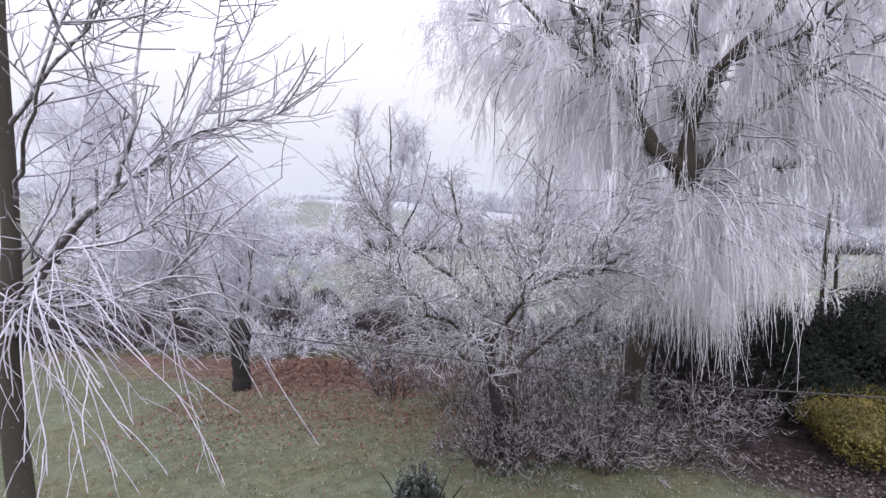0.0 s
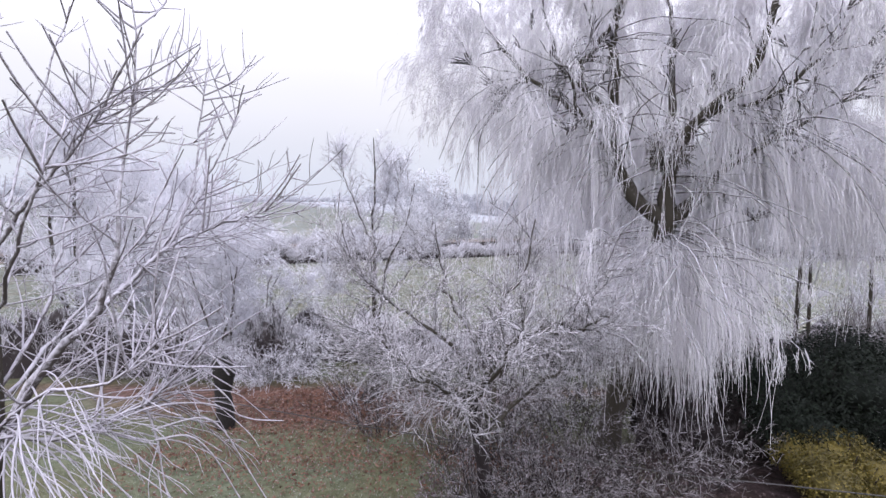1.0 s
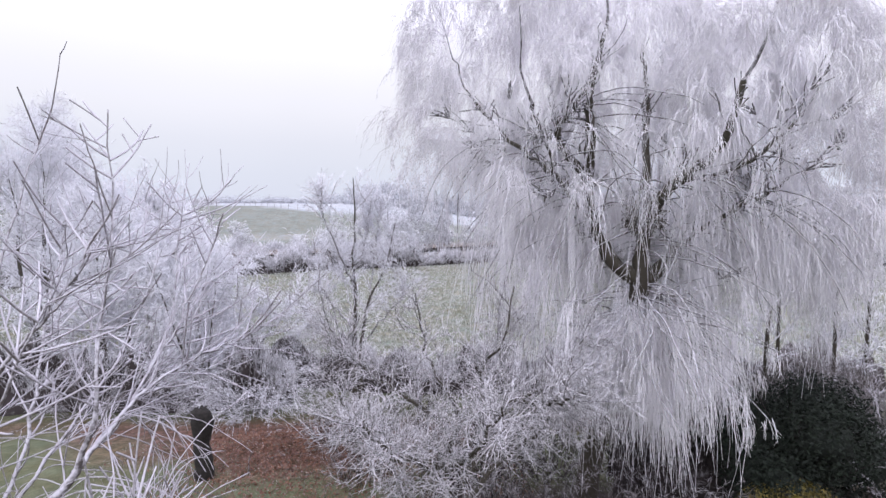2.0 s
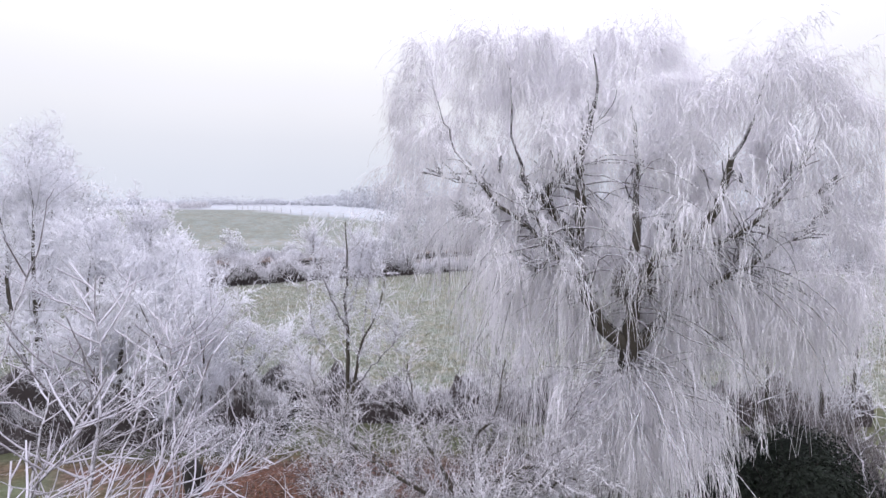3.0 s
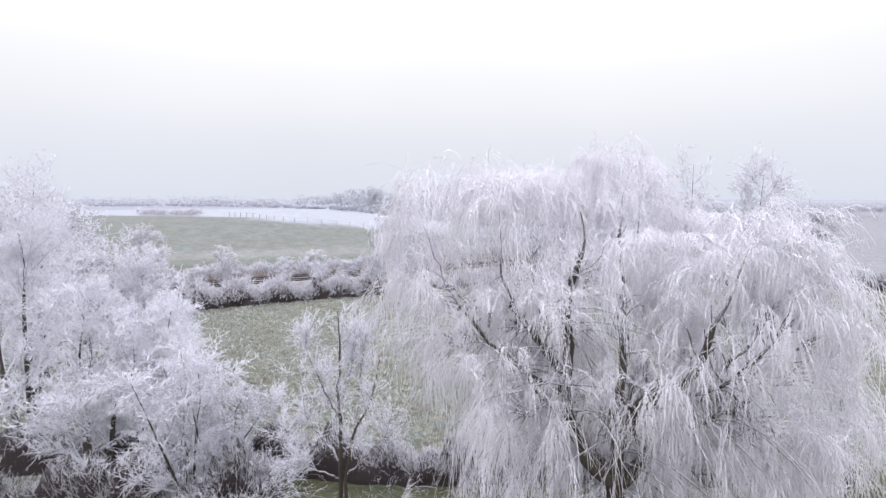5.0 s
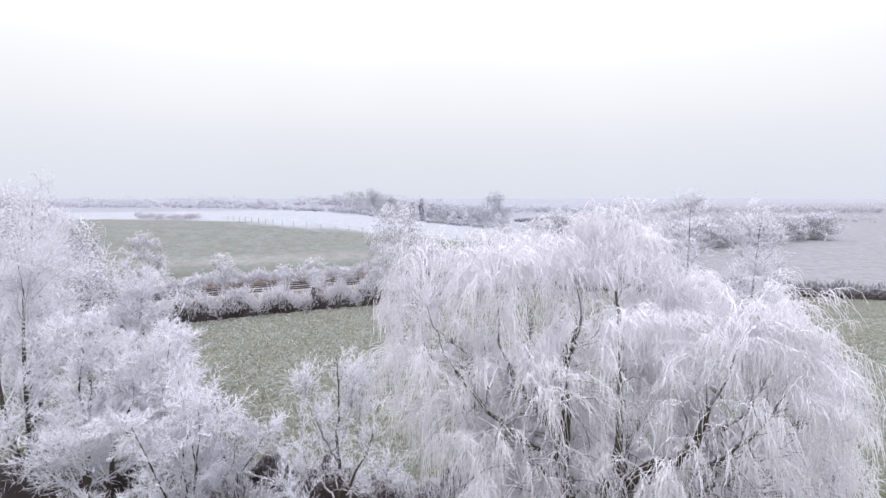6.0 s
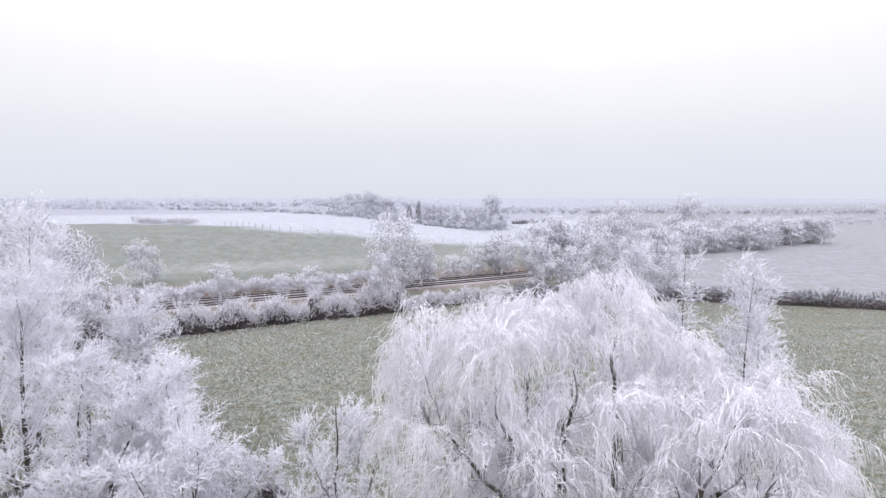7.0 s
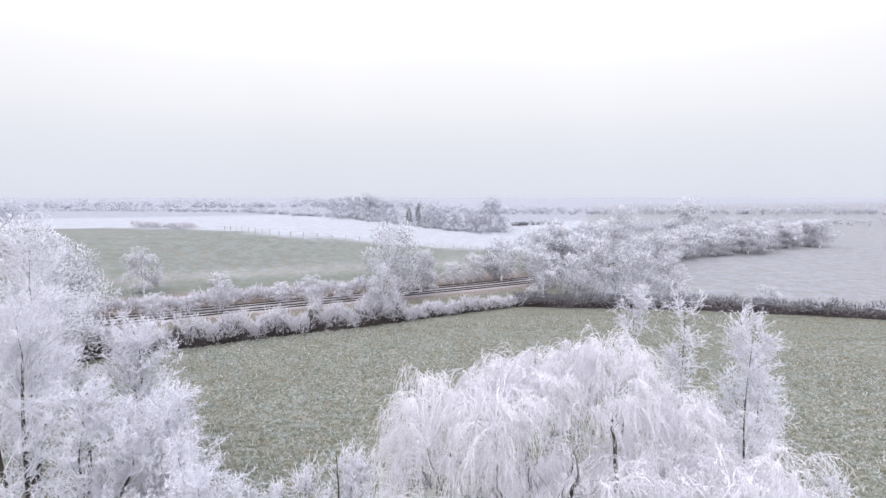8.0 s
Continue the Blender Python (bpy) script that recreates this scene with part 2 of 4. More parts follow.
def leaf_cloud(geo, rng, centres, normals, size):
    """Small leaves, each a strip folded along its midrib."""
    m = len(centres)
    nrm = unit(normals + rng.normal(0, 0.6, (m, 3)))
    along = unit(np.cross(nrm, rng.normal(0, 1, (m, 3))))
    across = np.cross(nrm, along)
    s = size * rng.uniform(0.6, 1.3, (m, 1))
    v = np.stack([centres - along * s, centres + across * s * 0.5 + nrm * s * 0.15, centres + along * s, centres - across * s * 0.5 + nrm * s * 0.15], 1)
    return geo.add(v, np.arange(4 * m).reshape(m, 4))


# ---- ground ----
RAIL_AT, RAIL_DIR = np.array((-32.3, 65.2)), np.array((0.916, 0.401))


def smooth(x, a, b):
    t = np.clip((x - a) / (b - a), 0, 1)
    return t * t * (3 - 2 * t)


def past_rail(x, y):
    return (x - RAIL_AT[0]) * -RAIL_DIR[1] + (y - RAIL_AT[1]) * RAIL_DIR[0]


def ground_z(x, y):
    """The garden slopes down to the meadow; past the railway a low hill stands on one side."""
    x, y = np.asarray(x, float), np.asarray(y, float)
    z = np.interp(y, (-60, 0, 8, 10.3, 14.6, 18, 22, 34, 55, 62, 4000), (3.6, 3.1, 2.6, 2.3, 1.65, 1.15, 1.0, 0.95, 0.5, 0.25, 0.25))
    s = past_rail(x, y)
    z = z + 6.9 * smooth(s, 14, 62) * smooth(-x, -45, 45) * (1 - 0.8 * smooth(s, 200, 700))
    z = z + 0.35 * np.exp(-((x + 4.0) / 1.3) ** 2 - ((y - 12.0) / 1.0) ** 2)
    return z


def gz(x, y):
    return float(ground_z(x, y))


def axis(parts):
    out = []
    for a, b, step in parts:
        out += list(np.arange(a, b, step))
    return np.array(out + [parts[-1][1]])


gx = axis(((-2500, -400, 150), (-400, -100, 12), (-100, -30, 2.0), (-30, -12, 0.5), (-12, 12, 0.25), (12, 30, 0.6), (30, 120, 3), (120, 420, 12), (420, 2500, 150)))
gy = axis(((-150, -10, 10), (-10, 4, 1), (4, 16, 0.22), (16, 60, 0.3), (60, 100, 1.0), (100, 260, 4), (260, 700, 25), (700, 3500, 200)))
GX, GY = np.meshgrid(gx, gy)
rng = np.random.default_rng(11)
GZ = ground_z(GX, GY)
lump = np.array([[noise.noise((x * 0.9 + 0.5 * y, y * 1.5, 0.0)) + 0.7 * noise.noise((x * 2.2 + y, y * 3.4, 5.0)) if -30 < x < 40 and 3 < y < 60 else 0.0 for x in gx] for y in gy])
GZ = GZ + lump * np.where(GY > 20, 0.16, 0.03)
nx, ny = len(gx), len(gy)
cell = np.arange(ny - 1)[:, None] * nx + np.arange(nx - 1)[None, :]
quads = np.stack([cell, cell + 1, cell + nx + 1, cell + nx], -1)
ground_geo = Geo().add(np.stack([GX, GY, GZ], -1), quads)
ground_me = ground_geo.mesh("ground")

# what grows where: turf colour per place, with haze put into the far ground
S = past_rail(GX, GY)
col = np.zeros(GX.shape + (3,))
LAWN, MEADOW, LITTER = np.array((0.112, 0.119, 0.070)), np.array((0.168, 0.173, 0.142)), np.array((0.125, 0.075, 0.06))
HILL, WHITE, GREY, SCRUB = np.array((0.19, 0.201, 0.178)), np.array((0.37, 0.385, 0.41)), np.array((0.262, 0.264, 0.272)), np.array((0.20, 0.17, 0.155))
wob = np.array([[noise.noise((x * 0.5, y * 0.5, 9.0)) if -40 < x < 40 and 0 < y < 70 else 0.0 for x in gx] for y in gy])


rough_turf = np.ones(GX.shape)


def lay(c, w, coarse=1.0):
    global col, rough_turf
    col = col * (1 - w[..., None]) + c * w[..., None]
    rough_turf = rough_turf * (1 - w) + coarse * w


lay(LAWN, np.ones(GX.shape), 0.4)
lay(LITTER, smooth(wob * 1.2 + GY - 0.45 * np.abs(GX + 3.2), 9.0, 10.6) * smooth(-GY, -15.5, -13.5))
lay(LAWN * 0.8, smooth(GY, 14, 15.5), 0.6)
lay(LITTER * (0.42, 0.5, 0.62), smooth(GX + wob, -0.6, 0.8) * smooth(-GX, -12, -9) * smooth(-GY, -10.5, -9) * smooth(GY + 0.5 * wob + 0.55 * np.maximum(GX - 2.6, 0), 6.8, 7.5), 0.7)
lay(MEADOW, smooth(GY, 18.0, 19.5))
lay(MEADOW * (0.93, 0.90, 0.86), smooth(GY, 50, 60) * 0.6)
lay(SCRUB, smooth(S, -7.0, -4.0))
lay(np.array((0.19, 0.145, 0.125)), smooth(S, 4, 6) * smooth(-S, -15, -11) * smooth(-GX, 8, 16), 0.6)
lay(HILL, smooth(S + 0.06 * GX, 13, 16), 0.3)
lay(HILL * (0.82, 0.84, 0.80), smooth(S + 0.06 * GX, 13, 16) * smooth(-S, -23, -20), 0.3)
lay(HILL * (1.30, 1.24, 1.30), smooth(S + 0.03 * GX, 22, 25) * smooth(-S, -32, -27) * 0.85, 0.3)
edge = np.interp(GX, (-96, -85, -71, -55, -41, -33, -19, -5, 10, 19), (90, 90, 79, 68, 57, 52.5, 49.4, 46.5, 43.8, 41))
lay(WHITE, smooth(S - edge, -1.0, 1.5), 0.3)
# fields past the white one: grey haze painted into the ground colour
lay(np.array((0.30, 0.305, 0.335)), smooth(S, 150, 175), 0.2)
lay(GREY, smooth(GX - 0.35 * (GY - 65), 22, 26) * smooth(GY + 0.31 * (GX - 40), 64, 68), 0.3)
# ground colour fades towards the horizon sky, as haze would
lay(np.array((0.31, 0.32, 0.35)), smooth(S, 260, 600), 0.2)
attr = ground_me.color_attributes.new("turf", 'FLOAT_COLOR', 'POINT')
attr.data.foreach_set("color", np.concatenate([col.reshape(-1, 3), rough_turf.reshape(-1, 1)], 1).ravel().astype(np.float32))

m, n, l, bsdf = shader("frosted_turf")
vc = n.new("ShaderNodeAttribute")
vc.attribute_name = "turf"
big = noise_node(n, l, 0.35, 4.0, 0.65)
mid = noise_node(n, l, 3.8, 4.0, 0.7)
small = noise_node(n, l, 16.0, 4.0, 0.75)
v1 = ramp(n, l, big.outputs["Fac"], ((0.3, (0.86, 0.86, 0.84)), (0.7, (1.14, 1.13, 1.16))))
v2 = ramp(n, l, mid.outputs["Fac"], ((0.39, (0.58, 0.62, 0.50)), (0.5, (0.97, 0.98, 0.94)), (0.60, (1.50, 1.47, 1.54))))
lawn_patch = noise_node(n, l, 0.9, 3.0, 0.6)
v3 = ramp(n, l, small.outputs["Fac"], ((0.3, (0.6, 0.6, 0.56)), (0.5, (1.0, 1.0, 1.0)), (0.7, (1.45, 1.45, 1.5))))
c1 = mix_colour(n, l, 1.0, vc.outputs["Color"], v1.outputs["Color"], 'MULTIPLY')
v4 = ramp(n, l, lawn_patch.outputs["Fac"], ((0.32, (1.0, 0.92, 0.84)), (0.5, (1.0, 1.0, 1.0)), (0.68, (1.06, 1.14, 1.22))))
c1 = mix_colour(n, l, 1.0, c1, v4.outputs["Color"], 'MULTIPLY')
c2 = mix_colour(n, l, vc.outputs["Alpha"], c1, v2.outputs["Color"], 'MULTIPLY')
c3 = mix_colour(n, l, vc.outputs["Alpha"], c2, v3.outputs["Color"], 'MULTIPLY')
l.new(c3, bsdf.inputs["Base Color"])
bsdf.inputs["Roughness"].default_value = 0.9
bsdf.inputs["Specular IOR Level"].default_value = 0.2
bump(n, l, bsdf, mid.outputs["Fac"], 0.8, 0.16)
ground_me.materials.append(m)
ground = tagged(new("ground", ground_me), "frosted lawn, leaf litter and pale meadow rolling to the horizon", "ground", kind="structure")

# ---- the weeping willow ----
def willow():
    rng = np.random.default_rng(5)
    base = np.array((2.9, 8.9, gz(2.9, 8.9)))
    tree = thing("weeping_willow", base, "large weeping willow hung with white hoar frost", "tree")

    def local(points):
        return np.asarray(points, float) - base

    g, _ = limb_geo(local(((2.9, 8.9, base[2] - 0.15), (2.98, 8.8, 3.5), (3.25, 8.45, 5.2), (3.5, 8.05, 7.1))), 0.23, 0.16, 16, 14, 0.06, 3)
    part("trunk", g, M_LIMB, tree, "dark fissured willow trunk")
    fork = (3.5, 8.05, 7.0)
    lines = (
        (0.14, fork, (3.12, 8.15, 7.26), (2.89, 8.3, 7.62), (2.74, 8.45, 8.01), (2.62, 8.5, 8.58), (2.56, 8.6, 8.98), (2.19, 8.9, 9.49), (1.92, 9.25, 9.83), (1.7, 9.0, 10.2), (1.5, 8.7, 10.7), (1.4, 8.5, 11.8)),
        (0.10, (2.62, 8.5, 8.6), (2.63, 8.36, 9.39), (2.62, 8.45, 10.0), (2.66, 8.45, 10.45), (2.72, 8.0, 11.2), (2.6, 7.8, 11.8)),
        (0.135, fork, (3.45, 8.0, 7.5), (3.52, 8.05, 8.2), (3.9, 7.9, 8.62), (4.2, 7.6, 8.95), (4.33, 7.3, 9.35), (4.42, 7.1, 9.9), (4.6, 7.0, 10.5), (4.72, 6.8, 11.3)),
    )
    lines += (
        (0.13, fork, (3.92, 8.2, 7.33), (4.36, 8.4, 7.72), (4.73, 8.6, 8.07), (5.29, 8.8, 8.48), (5.9, 8.6, 9.2), (6.3, 8.3, 10.2)),
        (0.07, (2.19, 8.9, 9.49), (2.23, 8.8, 9.75), (2.45, 8.6, 10.05), (3.0, 9.0, 10.9), (3.3, 9.5, 11.8)),
        (0.08, (3.52, 8.05, 8.1), (3.75, 8.7, 9.2), (4.0, 9.3, 10.4), (4.05, 9.8, 11.2), (4.2, 10.0, 12.2)),
    )
    lines += (
        (0.10, fork, (4.2, 9.2, 8.3), (5.2, 9.8, 9.6), (5.6, 10.0, 11.2)),
        (0.10, fork, (3.05, 9.5, 7.6), (2.7, 10.6, 8.4), (2.1, 11.2, 8.8), (1.0, 11.2, 9.8), (0.3, 11.0, 10.4)),
        (0.08, (2.6, 8.5, 8.5), (1.6, 8.6, 9.2), (0.7, 8.8, 10.2), (0.2, 9.0, 11.3)),
        (0.08, (4.36, 8.4, 7.72), (5.0, 8.0, 8.25), (5.8, 7.8, 8.8), (6.5, 7.9, 9.3)),
        (0.07, (2.74, 8.45, 8.0), (2.2, 7.9, 8.7), (1.6, 7.7, 9.2), (1.0, 7.8, 9.7)),
        (0.07, (4.0, 7.85, 8.7), (4.9, 7.5, 8.9), (5.5, 7.3, 9.7), (5.9, 7.3, 10.6)),
        (0.07, (2.7, 10.6, 8.4), (2.6, 10.8, 10.0), (2.5, 10.8, 11.6)),
        (0.06, (2.2, 8.9, 9.5), (1.3, 9.5, 9.7), (0.3, 9.8, 10.0)),
    )
    limbs, girth = [], []
    for k, (r, *pts) in enumerate(lines):
        pts = np.array(pts)
        pts[1:-1] += rng.normal(0, 0.02 if k < 6 else 0.10, pts[1:-1].shape) * (1, 1, 0.6)
        _, P = limb_geo(local(pts), r, 0.012, 20, 9, 0.12, 20 + k, 1.0, 0.02)
        r, cut = (r, 16) if k < 6 else (0.6 * r, 13)
        R = (0.012 + (r - 0.012) * (1 - np.linspace(0, 1, 20)) ** 0.85)
        part("limb", tubes(Geo(), P[None, :cut], R[None, :cut] * rng.uniform(0.88, 1.14, (1, cut)), 9), M_LIMB, tree)
        limbs.append(P)
        girth.append(R)
    L = np.stack(limbs)
    # crooked dark branches off the limbs
    n0 = 110
    s, d, _ = shoots(rng, L[:, 4:15], n0, 0.0, 1.0, 0.85)
    K = grow(rng, s, d + (0, 0, 0.25), rng.uniform(0.4, 1.2, n0), 9, 0.2, (0, 0, 0.02))
    g = tubes(Geo(), K[:, :8], taper(rng.uniform(0.012, 0.022, n0) * (1 - 0.55 * smooth((s + base)[:, 2], 9.8, 11.0)), 0.006, 8), 5)
    # the crown: rounded masses that stand out from one another
    lobes = np.array((
        (0.68, 9.25, 11.1, 1.62, 1.7, 1.65), (0.35, 10.0, 9.75, 1.6, 1.9, 1.5), (4.05, 10.1, 11.6, 1.45, 1.7, 1.55), (1.95, 9.2, 11.2, 1.1, 1.7, 1.55),
        (5.3, 7.5, 10.3, 1.75, 1.5, 1.5), (5.6, 9.8, 10.4, 1.5, 1.6, 1.5), (3.3, 7.6, 10.0, 1.7, 1.2, 1.5), (2.7, 11.0, 11.0, 2.3, 1.4, 1.65)))
    lobes = np.vstack([lobes, ((6.35, 8.4, 9.0, 1.5, 1.8, 1.6), (6.9, 8.4, 8.0, 1.3, 1.6, 1.4), (5.5, 8.7, 7.5, 1.6, 1.4, 1.0), (1.9, 8.8, 7.7, 1.2, 1.3, 1.0), (1.7, 8.0, 9.4, 1.4, 1.2, 1.4), (3.6, 9.4, 9.2, 2.2, 2.2, 1.7), (5.0, 10.6, 9.0, 1.9, 1.4, 1.5))])
    mids, semi = lobes[:, :3] - base, lobes[:, 3:]
    nb = 1900
    pick = rng.choice(len(lobes), nb, p=(lobes[:, 3] * lobes[:, 4]) / (lobes[:, 3] * lobes[:, 4]).sum())
    q = unit(rng.normal(0, 1, (nb, 3)) + (0, 0, 0.45))
    aim = mids[pick] + q * semi[pick] * rng.uniform(0.74, 1.03, (nb, 1))
    deep = (((aim[:, None] - mids[None]) / semi[None]) ** 2).sum(-1)
    deep[np.arange(nb), pick] = 9.0
    aim = aim[(deep.min(1) > 0.55) | (rng.random(nb) < 0.12)]
    nb = len(aim)
    spots = np.concatenate([L[:, 5:].reshape(-1, 3), K[:, 3:].reshape(-1, 3)])
    gap = np.linalg.norm(aim[:, None] - spots[None], axis=-1) + 0.9 * np.maximum(0, spots[None, :, 2] - aim[:, None, 2] + 0.3)
    s = spots[np.argmin(gap, axis=1)]
    u = np.linspace(0, 1, 10)[None, :, None]
    knee = 0.42 * s + 0.58 * aim + np.stack([np.zeros(nb), np.zeros(nb), rng.uniform(0.15, 0.6, nb)], 1) + rng.normal(0, 0.1, s.shape)
    B = (1 - u) ** 2 * s[:, None] + 2 * u * (1 - u) * knee[:, None] + u ** 2 * aim[:, None]
    B[:, 1:] += rng.normal(0, 0.02, (nb, 9, 3))
    BR = taper(rng.uniform(0.009, 0.018, nb), 0.0045, 10)
    high = (B[:, 0] + base)[:, 2] > 10.0
    tubes(g, B[~high, :3], BR[~high, :3], 4)
    nl = 190      # low boughs that carry the lower curtains, in layers
    s, d, _ = shoots(rng, L, nl, 0.02, 0.5, 0.9)
    D = grow(rng, s, unit(d * (1, 1, 0.3)) + np.stack([np.zeros(nl), rng.choice((-0.35, 0.45), nl), np.full(nl, 0.1)], 1), rng.uniform(0.8, 2.9, nl), 9, 0.13, (0, 0, -0.19))
    na = 115      # and more that arch out over the lawn below the fork
    s = np.array((3.35, 8.15, 6.5)) - base + rng.normal(0, 0.07, (na, 3)) * (1, 1, 6.0)
    fan = rng.uniform(-1.5, 1.45, na)
    A = grow(rng, s, np.stack([np.sin(fan), -np.cos(fan), np.full(na, 0.15)], 1), rng.uniform(0.5, 2.6, na), 9, 0.13, (0, 0, -0.10))
    D = np.concatenate([D, A])
    tubes(g, D, taper(rng.uniform(0.010, 0.020, nl + na), 0.006, 10), 4)
    tubes(g, L[:6, 15:], np.stack(girth)[:6, 15:] * 0.7, 6)
    tubes(g, L[6:, 12:], np.stack(girth)[6:, 12:] * 0.7, 6)
    tagged(part("branchwork", g, M_BRANCH, tree, "dark crooked branches"), kind="stuff")
    # twigs that run on from the boughs and arch over
    nc = nb * 3
    s, d, _ = shoots(rng, B, nc, 0.35, 1.0, 0.6)
    C = grow(rng, s, d + (0, 0, 0.1), rng.uniform(0.2, 0.65, nc), 5, 0.14, (0, 0, -0.30))
    # tresses: bunches of shoots that leave a twig together and fall side by side
    s1, d1, _ = shoots(rng, C, 5600, 0.1, 1.0, 0.6)
    s3, d3, _ = shoots(rng, D, 1300, 0.2, 1.0, 0.8)
    hung = ((s3 + base)[:, 2] < 6.7) | ((s3 + base)[:, 1] > 8.3) | (rng.random(len(s3)) < 0.35)
    s3, d3 = s3[hung], d3[hung]
    s, d = np.concatenate([s1, s3]), np.concatenate([d1, d3])
    rep = 7
    first = len(s1) * rep
    reach = np.repeat(0.22 + 0.75 * rng.random(len(s)) ** 1.4, rep) * rng.uniform(0.45, 1.1, len(s) * rep)
    reach[:first] *= 1 + 1.2 * smooth(-np.repeat((s[:len(s1)] + base)[:, 2], rep), -9.0, -7.6)
    reach[first:] = reach[first:] * 2.0 + 0.3
    d = np.repeat(unit(d + rng.normal(0, 0.15, d.shape)), rep, 0)
    s = np.repeat(s, rep, 0) + d * rng.uniform(-0.12, 0.12, (len(d), 1)) + rng.normal(0, 0.03, d.shape)
    d = unit(d * 0.8 + rng.normal(0, 0.36, d.shape) + (0, 0, -0.1))
    d[first:] = unit(d[first:] * 0.5 + (0, 0, -0.7))
    x, y, z = (s + base).T
    keep = (y < 9.7) | (z > 11.6) | (rng.random(len(s)) < 0.6)
    # the dark limbs stand free of shoots towards the lawn
    for bare, P in zip((0.85, 0.6, 0.6, 0.6, 0.6), L[:5, :17] + base):
        for k in range(0, 17, 2):
            near = np.hypot(x - P[k, 0] - 0.09 * (y - P[k, 1]), z - 0.4 * reach - P[k, 2]) < 0.24
            keep &= ~(near & (y < P[k, 1] + 0.1) & (rng.random(len(s)) < bare))
    s, d, reach, x, y, z = s[keep], d[keep], reach[keep], x[keep], y[keep], z[keep]
    low = z - 3.7 - 0.9 * smooth(-y, -8.2, -7.4) - 1.5 * smooth(x, 4.1, 5.3) - 2.2 * smooth(-x, -2.4, -0.8) - 3.0 * smooth(-x, -0.5, 0.2) - 1.5 * smooth(x, 3.8, 4.8) * smooth(-y, -7.8, -6.8) + rng.normal(0, 0.45, len(s))
    reach = np.clip(reach, 0.2, np.maximum(low, 0.25))
    H = grow(rng, s, d, reach, 3, 0.17, (0, 0, -0.75))
    g = tubes(Geo(), H, taper(rng.uniform(0.0032, 0.0054, len(s)) * np.where(reach > 0.95, 0.8, 1.0), 0.0022, 4), 3)
    tubes(g, C, taper(rng.uniform(0.0036, 0.0058, nc), 0.0034, 6), 3)
    tubes(g, B[:, 2:], BR[:, 2:] * 0.6, 4)
    tubes(g, B[high, :3], BR[high, :3] * 0.4, 4)
    ns = 90000      # short side spurs, crusted with frost
    s, d, _ = shoots(rng, H, ns, 0.05, 0.95, 0.6)
    spikes(g, s, d + (0, 0, -0.1), rng.uniform(0.04, 0.15, ns), rng.uniform(0.003, 0.0052, ns))
    tagged(part("weeping_crown", g, M_STRAND, tree, "curtains of white frosted weeping shoots"), kind="stuff")
    # a ball of dense sticks in the fork of the middle limb
    g = Geo()
    c = np.array((3.45, 8.0, 8.1)) - base
    q = unit(rng.normal(0, 1, (260, 3)))
    tubes(g, grow(rng, c + q * rng.uniform(0.02, 0.24, (260, 1)), np.cross(q, rng.normal(0, 1, (260, 3))), 0.34, 4, 0.2), 0.007, 3)
    part("twig_ball", g, M_NEST, tree, "dense ball of dark twigs")


willow()

